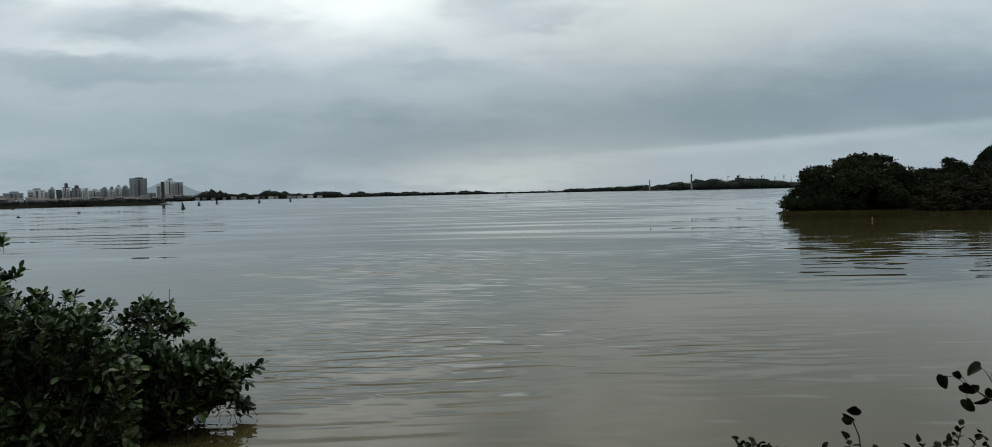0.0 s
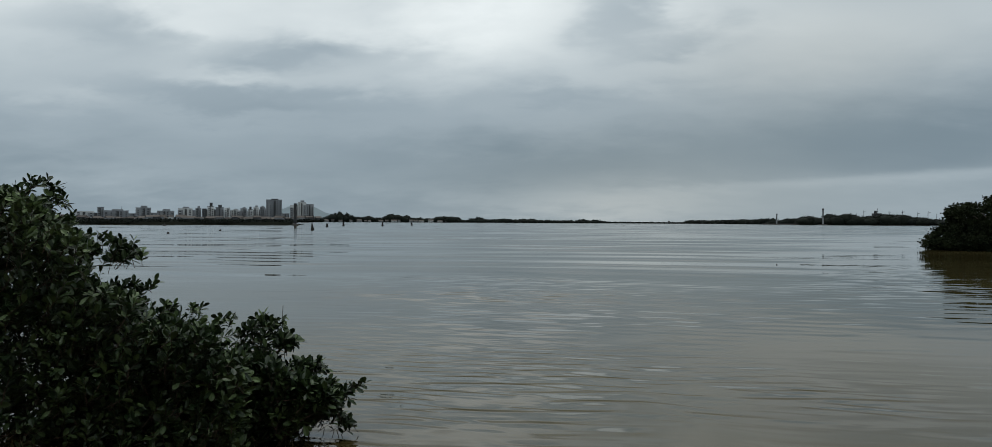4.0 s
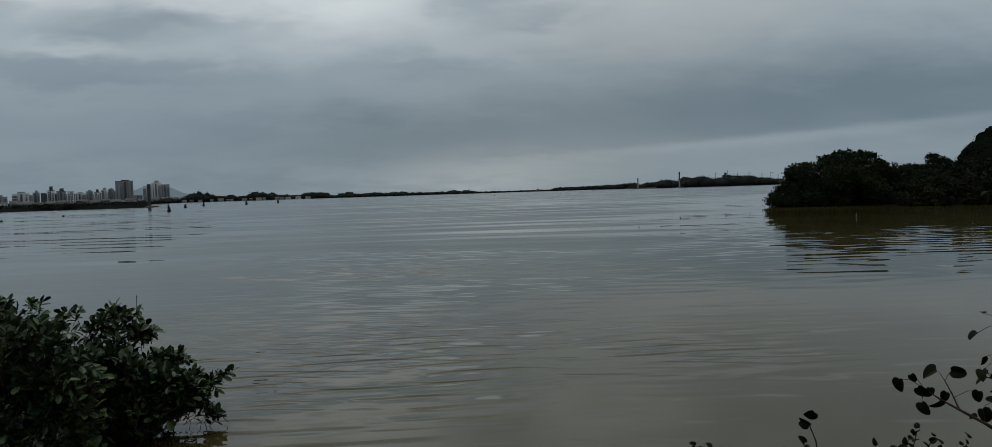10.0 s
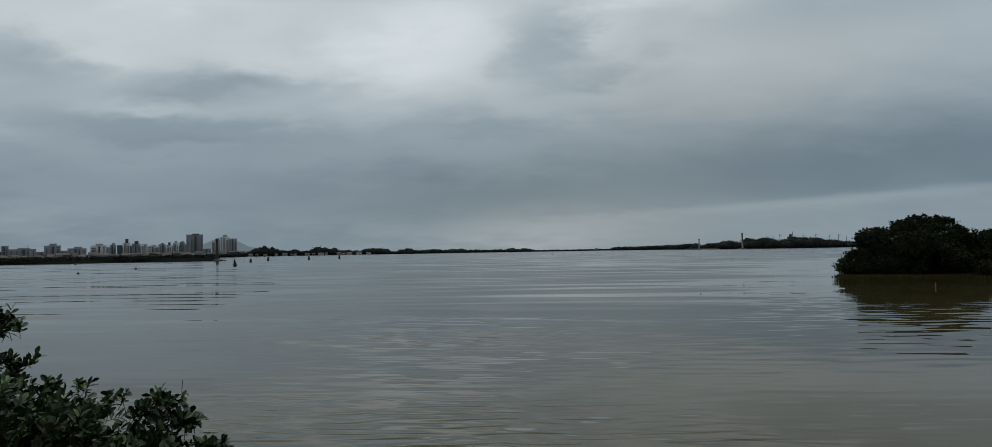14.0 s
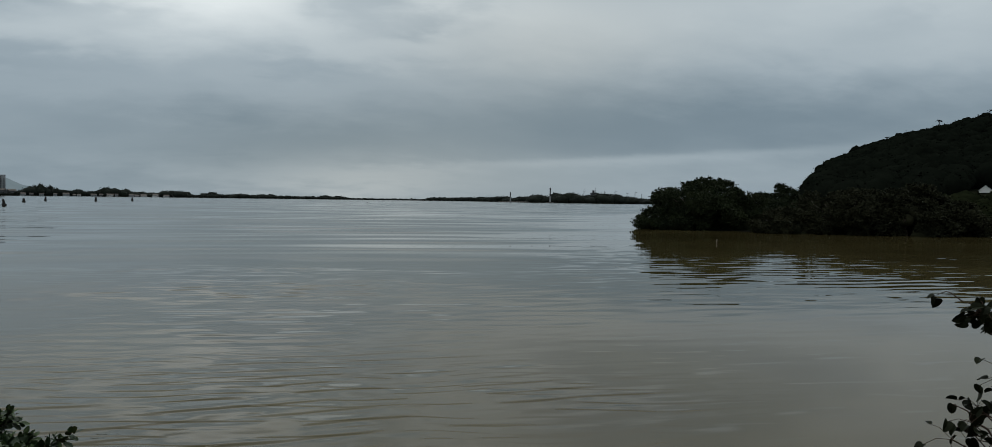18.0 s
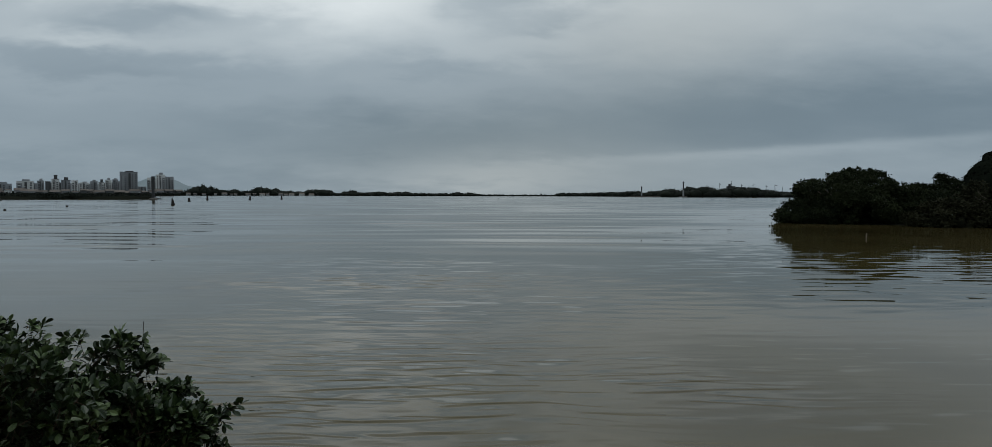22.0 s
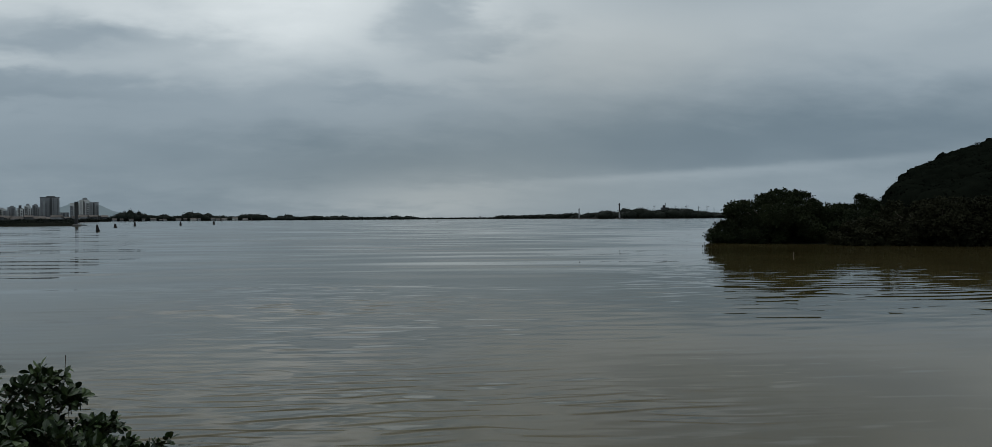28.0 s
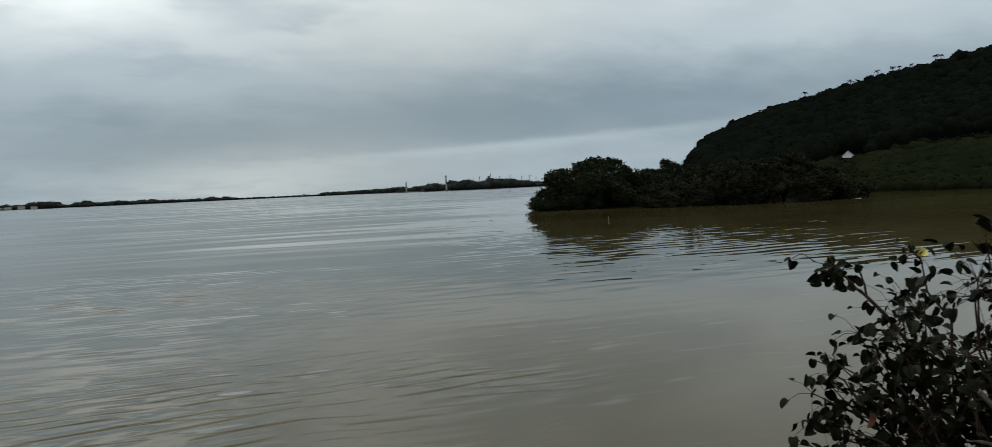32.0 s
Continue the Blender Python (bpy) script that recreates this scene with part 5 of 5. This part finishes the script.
def near_hibiscus():
    rng = np.random.default_rng(33)
    r2 = random.Random(33)
    o = Vector((2.75, 1.9, 0.25))
    base = root("hibiscus_bush", o, "open hibiscus bush with yellow flowers on the bank, backlit darkness in its leaf colour", "bush")

    def w(x, y, z):
        return Vector((x, y, z)) - o

    stem_list, stalk_list = [], []
    P, D, S = [], [], []

    def cluster(c, r, n, size=0.042, stalks=True):
        c = np.array(c)
        for _ in range(n):
            q = c + np.clip(rng.normal(0, 1, 3), -1.4, 1.4) * r
            if stalks:
                stalk_list.append((Vector(c), Vector(q)))
            P.append(q), D.append(rng.normal(0, 0.7, 3) + (q - c) / max(r, 0.02) * 0.35 + np.array((0, 0, -0.35))), S.append(size * rng.uniform(0.6, 1.3))

    def stem(a, b, r0, r1, sag=0.05):
        pts = bend(a, b, sag, r2, 5, 0.035)
        stem_list.append((pts, r0, r1))
        return pts

    # the long spray over the water, its head of leaves and its last single leaf
    fork, head = w(2.09, 2.25, 1.42), w(2.02, 2.31, 1.50)
    stem(w(2.32, 2.1, 0.95), fork, 0.009, 0.006, 0.02)
    for q in (w(2.02, 2.29, 1.44), w(2.08, 2.29, 1.53), w(1.97, 2.36, 1.54)):
        stem(fork, q, 0.005, 0.0025, 0.02)
    stem(w(1.97, 2.36, 1.54), w(1.93, 2.42, 1.55), 0.0025, 0.0012, 0.02)
    cluster(head, 0.036, 18, 0.036)
    cluster(w(1.93, 2.42, 1.545), 0.005, 2, 0.036)
    # the flower spray
    fl = w(2.36, 2.28, 1.54)
    stem(w(2.42, 2.1, 0.9), fl + Vector((0.01, 0, -0.02)), 0.008, 0.003, 0.03)
    cluster(fl + Vector((0.01, 0.03, 0.0)), 0.032, 12, 0.038)
    cluster(w(2.2, 2.17, 1.48), 0.035, 6)
    # sprays reaching out over the water
    for x, y, z, n in ((1.84, 2.26, 0.86, 6), (1.87, 2.22, 0.80, 7), (1.90, 2.27, 1.0, 9), (1.94, 2.27, 1.16, 8), (1.89, 2.29, 1.10, 5),
                       (2.05, 2.19, 1.25, 13), (2.0, 2.2, 1.12, 12), (2.07, 2.13, 1.08, 12), (2.12, 2.12, 1.23, 14), (2.18, 2.1, 1.38, 10), (2.04, 2.24, 1.30, 7),
                       (1.99, 2.3, 1.2, 8), (1.97, 2.3, 1.05, 7), (2.05, 2.15, 0.9, 14), (1.96, 2.18, 0.88, 12), (2.15, 2.2, 1.3, 9), (1.95, 2.3, 0.97, 8), (1.88, 2.2, 0.7, 10)):
        tip = w(x, y, z)
        st = w(2.3 + r2.uniform(-0.1, 0.25), 2.0 + r2.uniform(-0.15, 0.15), 0.6 + r2.uniform(-0.1, 0.15))
        pts = stem(st, tip, 0.007, 0.0022, 0.05)
        cluster(tip, 0.045, n, 0.040)
        cluster(pts[4], 0.05, int(n * 0.6), 0.038)
        cluster(pts[3], 0.055, int(n * 0.6), 0.038)
        for _ in range(3):
            q = pts[r2.choice((2, 3, 4))]
            e = q + Vector((r2.uniform(-0.11, 0.05), r2.uniform(-0.02, 0.10), r2.uniform(-0.04, 0.11)))
            stem(q, e, 0.003, 0.0014, 0.01)
            cluster(e, 0.018, 3, 0.034)
    # the lowest spray: large single leaves over the water
    way = [w(1.485, 2.075, 0.96), w(1.515, 2.045, 0.935), w(1.555, 2.015, 0.91), w(1.605, 1.975, 0.88), w(1.750, 1.950, 0.78), w(2.200, 1.900, 0.55)]
    stem_list.append((way, 0.002, 0.007))
    stem_list.append((bend(way[2], w(1.530, 2.045, 0.99), 0.0, r2, 5, 0.02), 0.003, 0.0015))
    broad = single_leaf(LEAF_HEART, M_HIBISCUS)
    for a, b in (((2.200, 1.950, 0.8), (1.840, 2.190, 1.05)), ((2.200, 2.100, 0.95), (2.030, 2.340, 1.18)), ((2.150, 2.200, 1.0), (1.950, 2.300, 1.12)), ((2.120, 2.300, 1.0), (2.080, 2.490, 1.15))):
        stem(w(*a), w(*b), 0.006, 0.002, 0.03)
    for q, size in (((1.425, 2.105, 0.985), 0.056), ((1.455, 2.095, 1.0), 0.034), ((1.465, 2.075, 0.965), 0.052), ((1.470, 2.065, 0.92), 0.054), ((1.515, 2.065, 1.02), 0.064), ((1.550, 2.045, 1.02), 0.056),
                    ((1.495, 2.065, 0.965), 0.042), ((1.520, 2.045, 0.935), 0.056), ((1.535, 2.045, 0.955), 0.04), ((1.600, 1.995, 0.97), 0.046), ((1.605, 1.985, 0.92), 0.056),
                    ((1.840, 2.200, 1.06), 0.06), ((1.860, 2.180, 1.075), 0.055), ((1.825, 2.200, 1.03), 0.055), ((1.880, 2.160, 1.05), 0.06), ((1.860, 2.160, 1.02), 0.055),
                    ((2.020, 2.340, 1.17), 0.07), ((2.040, 2.330, 1.19), 0.06), ((2.080, 2.500, 1.15), 0.045), ((1.930, 2.320, 1.13), 0.05), ((1.960, 2.290, 1.10), 0.055), ((1.980, 2.260, 1.07), 0.06)):
        faced_leaves([w(*q)], [size * 0.8], broad, base, rng)
        near = min((p for pts, _, _ in stem_list for p in pts), key=lambda p: (Vector(p) - w(*q)).length)
        stalk_list.append((Vector(near), w(*q)))
    crown = [head + Vector(rng.normal(0, 0.034, 3)) for _ in range(16)]
    stalk_list += [(Vector(head), q) for q in crown]
    faced_leaves(crown, rng.uniform(0.028, 0.046, 16), broad, base, rng)
    # the thick of the bush along the bank, open at the top and closed below
    for k in range(350):
        x = r2.uniform(2.34, 3.7) if k < 260 else r2.uniform(2.2, 3.7)
        y = 2.22 - (x - 2.1) * 0.75 + r2.uniform(-0.3, 0.22)
        top = 1.36 + 0.16 * min(1.0, (x - 2.1) / 0.35) + r2.uniform(-0.06, 0.06)
        z = r2.uniform(0.45, 1.14) if k < 260 else r2.uniform(1.1, top)
        tip = w(x, y, z)
        foot = Vector((tip.x * 0.6 + r2.uniform(-0.2, 0.2), tip.y * 0.6 + r2.uniform(-0.2, 0.2), r2.uniform(0, 0.25)))
        stem(foot, tip, 0.009, 0.003, 0.05)
        cluster(tip, 0.09, 70 if k < 260 else 26, 0.034, k >= 260)
    # stray shoots above the mass
    for x, y, z in ((2.30, 1.98, 1.62), (2.36, 1.93, 1.56), (2.46, 1.82, 1.63), (2.52, 2.0, 1.60), (2.7, 1.8, 1.58)):
        stem(w(x + 0.08, y - 0.05, 1.1), w(x, y, z), 0.005, 0.002, 0.03)
        cluster(w(x, y, z), 0.035, 6, 0.05)
    tuft = w(2.40, 1.92, 1.72)
    stem(w(2.5, 1.85, 1.0), tuft, 0.007, 0.003, 0.05)
    # the stouter stems one by one, the finest in one body
    thin = bmesh.new()
    for i, (pts, r0, r1) in enumerate(stem_list):
        if i < 70:
            bm = bmesh.new()
            tube(bm, pts, list(np.linspace(r0, r1, 6)), 6)
            part("stem", bm, M_TWIG, base)
        else:
            tube(thin, pts, list(np.linspace(r0, r1, 6)), 5)
    for a, b in stalk_list:
        if (b - a).length > 0.008:
            tube(thin, [a, a.lerp(b, 0.55) + Vector((0, 0, 0.15 * (b - a).length)), b], [0.0012, 0.0010, 0.0008], 3)
    tagged(part("inner_growth", thin, M_TWIG, base), kind="stuff")
    # pale dead sticks that show in the gaps
    for a, b, r in (((2.24, 1.96, 1.16), (2.38, 1.82, 0.86), 0.008), ((2.18, 1.99, 0.90), (2.42, 1.84, 0.94), 0.006), ((2.42, 1.86, 1.16), (2.60, 1.70, 1.02), 0.006), ((2.22, 1.99, 1.0), (2.36, 1.86, 0.95), 0.006)):
        bm = bmesh.new()
        tube(bm, bend(w(*a) + Vector((-0.05, -0.04, 0)), w(*b) + Vector((-0.05, -0.04, 0)), 0.02, r2, 5, 0.03), [r, r, r * 0.9, r * 0.8, r * 0.7, r * 0.5], 6)
        part("dead_stick", bm, M_DEADWOOD, base, "pale dead stick")
    P, D, S = np.array(P), np.array(D), np.array(S)
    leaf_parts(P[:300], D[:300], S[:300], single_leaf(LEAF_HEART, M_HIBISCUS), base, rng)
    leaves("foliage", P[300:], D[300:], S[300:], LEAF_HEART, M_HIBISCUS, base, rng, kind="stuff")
    # single leaves with a colour of their own
    red = single_leaf(LEAF_HEART, M_RED_LEAF)
    leaf_parts([np.array(w(1.945, 2.10, 1.075))], [(0.05, 0.0, -1.0)], [0.048], red, base, rng, "wilting red-orange leaf")
    pale = single_leaf(LEAF_HEART, M_PALE_LEAF)
    pp = [np.array(tuft) + rng.normal(0, 1, 3) * (0.05, 0.05, 0.05) for _ in range(14)]
    leaf_parts(pp, rng.normal(0, 0.5, (14, 3)) + (0, 0, -0.5), rng.uniform(0.026, 0.042, 14), pale, base, rng, "pale dusty leaf")
    pp = [np.array(w(2.2 + 0.3 * r2.random(), 2.05 - 0.3 * r2.random(), 1.0 + 0.5 * r2.random())) for _ in range(16)]
    leaf_parts(pp, rng.normal(0, 0.6, (16, 3)), rng.uniform(0.022, 0.036, 16), pale, base, rng, "pale dusty leaf")

    def flower(c, turn):
        fb = new("flower")
        fb.parent = base
        fb.location = c
        fb.rotation_euler = turn
        fb.scale = (0.8, 0.8, 0.8)
        tagged(fb, "open yellow hibiscus flower")
        for k in range(5):
            bm = bmesh.new()
            a = 2 * math.pi * k / 5
            rows = []
            for i in range(4):
                s = i / 3
                wd = 0.014 * math.sin(math.pi * (0.15 + 0.7 * s)) + 0.002
                c0 = Vector((math.cos(a), math.sin(a), 0)) * (0.004 + 0.021 * s) + Vector((0, 0, 0.030 * s))
                t = Vector((-math.sin(a), math.cos(a), 0)) * wd
                rows.append([bm.verts.new(c0 - t), bm.verts.new(c0 + Vector((0, 0, -0.003))), bm.verts.new(c0 + t)])
            for r0, r1 in zip(rows, rows[1:]):
                bm.faces.new((r0[0], r0[1], r1[1], r1[0])), bm.faces.new((r0[1], r0[2], r1[2], r1[1]))
            part("petal", bm, M_PETAL, fb, smooth=True)
        bm = bmesh.new()
        tube(bm, [(0, 0, -0.004), (0, 0, 0.012), (0, 0, 0.028)], [0.006, 0.005, 0.002], 6)
        part("flower_heart", bm, M_HEART, fb, "dark red heart")

    flower(fl, (radians(48), radians(15), radians(-20)))
    flower(w(2.02, 2.06, 0.885), (radians(55), radians(-20), radians(20)))
    flower(w(2.45, 1.68, 1.54), (radians(40), radians(20), radians(-50)))


near_hibiscus()


def low_shrub():
    """Small-leaved growth at the foot of the bank, of which only the tops show."""
    rng = np.random.default_rng(44)
    r2 = random.Random(44)
    o = Vector((1.3, 2.0, 0.0))
    base = root("low_shrub", o, "low small-leaved shrub at the water's edge, backlit darkness in its leaf colour", "shrub")
    P, D = [], []
    for k in range(120):
        x = r2.choice((r2.uniform(0.82, 1.0), r2.uniform(1.15, 1.45), r2.uniform(0.82, 1.6)))
        z = 0.705 + 0.11 * (x - 0.85) + 0.022 * math.sin(x * 23 + 0.8) + (0.05 if x > 1.42 else 0.0)
        tip = Vector((x, 2.29 + r2.uniform(-0.10, 0.03) - 0.42 * (x - 0.85), z - 0.16 * r2.random() ** 1.5)) - o
        bm = bmesh.new()
        pts = bend((r2.uniform(-0.25, 0.25), r2.uniform(-0.2, 0.15), -0.05), tip, 0.05, r2, 4, 0.04)
        tube(bm, pts, [0.006, 0.005, 0.004, 0.003, 0.0015], 5)
        part("stem", bm, M_TWIG, base)
        p, d = twig_leaves(np.array(pts[3]), np.array(tip - pts[3]), (tip - pts[3]).length + 0.03, 12, rng)
        P += p
        D += d
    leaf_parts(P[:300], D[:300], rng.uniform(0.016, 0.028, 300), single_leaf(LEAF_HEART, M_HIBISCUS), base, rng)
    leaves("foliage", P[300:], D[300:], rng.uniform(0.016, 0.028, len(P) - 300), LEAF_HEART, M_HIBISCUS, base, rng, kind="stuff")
    # a taller shoot with three curled leaves
    pts = [Vector((1.20, 2.14, 0.6)) - o, Vector((1.185, 2.16, 0.78)) - o, Vector((1.165, 2.17, 0.84)) - o]
    bm = bmesh.new()
    tube(bm, pts, [0.003, 0.0025, 0.002], 5)
    part("shoot", bm, M_BARK, base)
    big = single_leaf(LEAF_HEART, M_HIBISCUS)
    faced_leaves([pts[2] + Vector((-0.02, 0.01, 0.0)), pts[2] + Vector((0, 0.01, -0.01)), pts[2] + Vector((0.02, 0, 0.03))], [0.035, 0.035, 0.045], big, base, rng)


low_shrub()
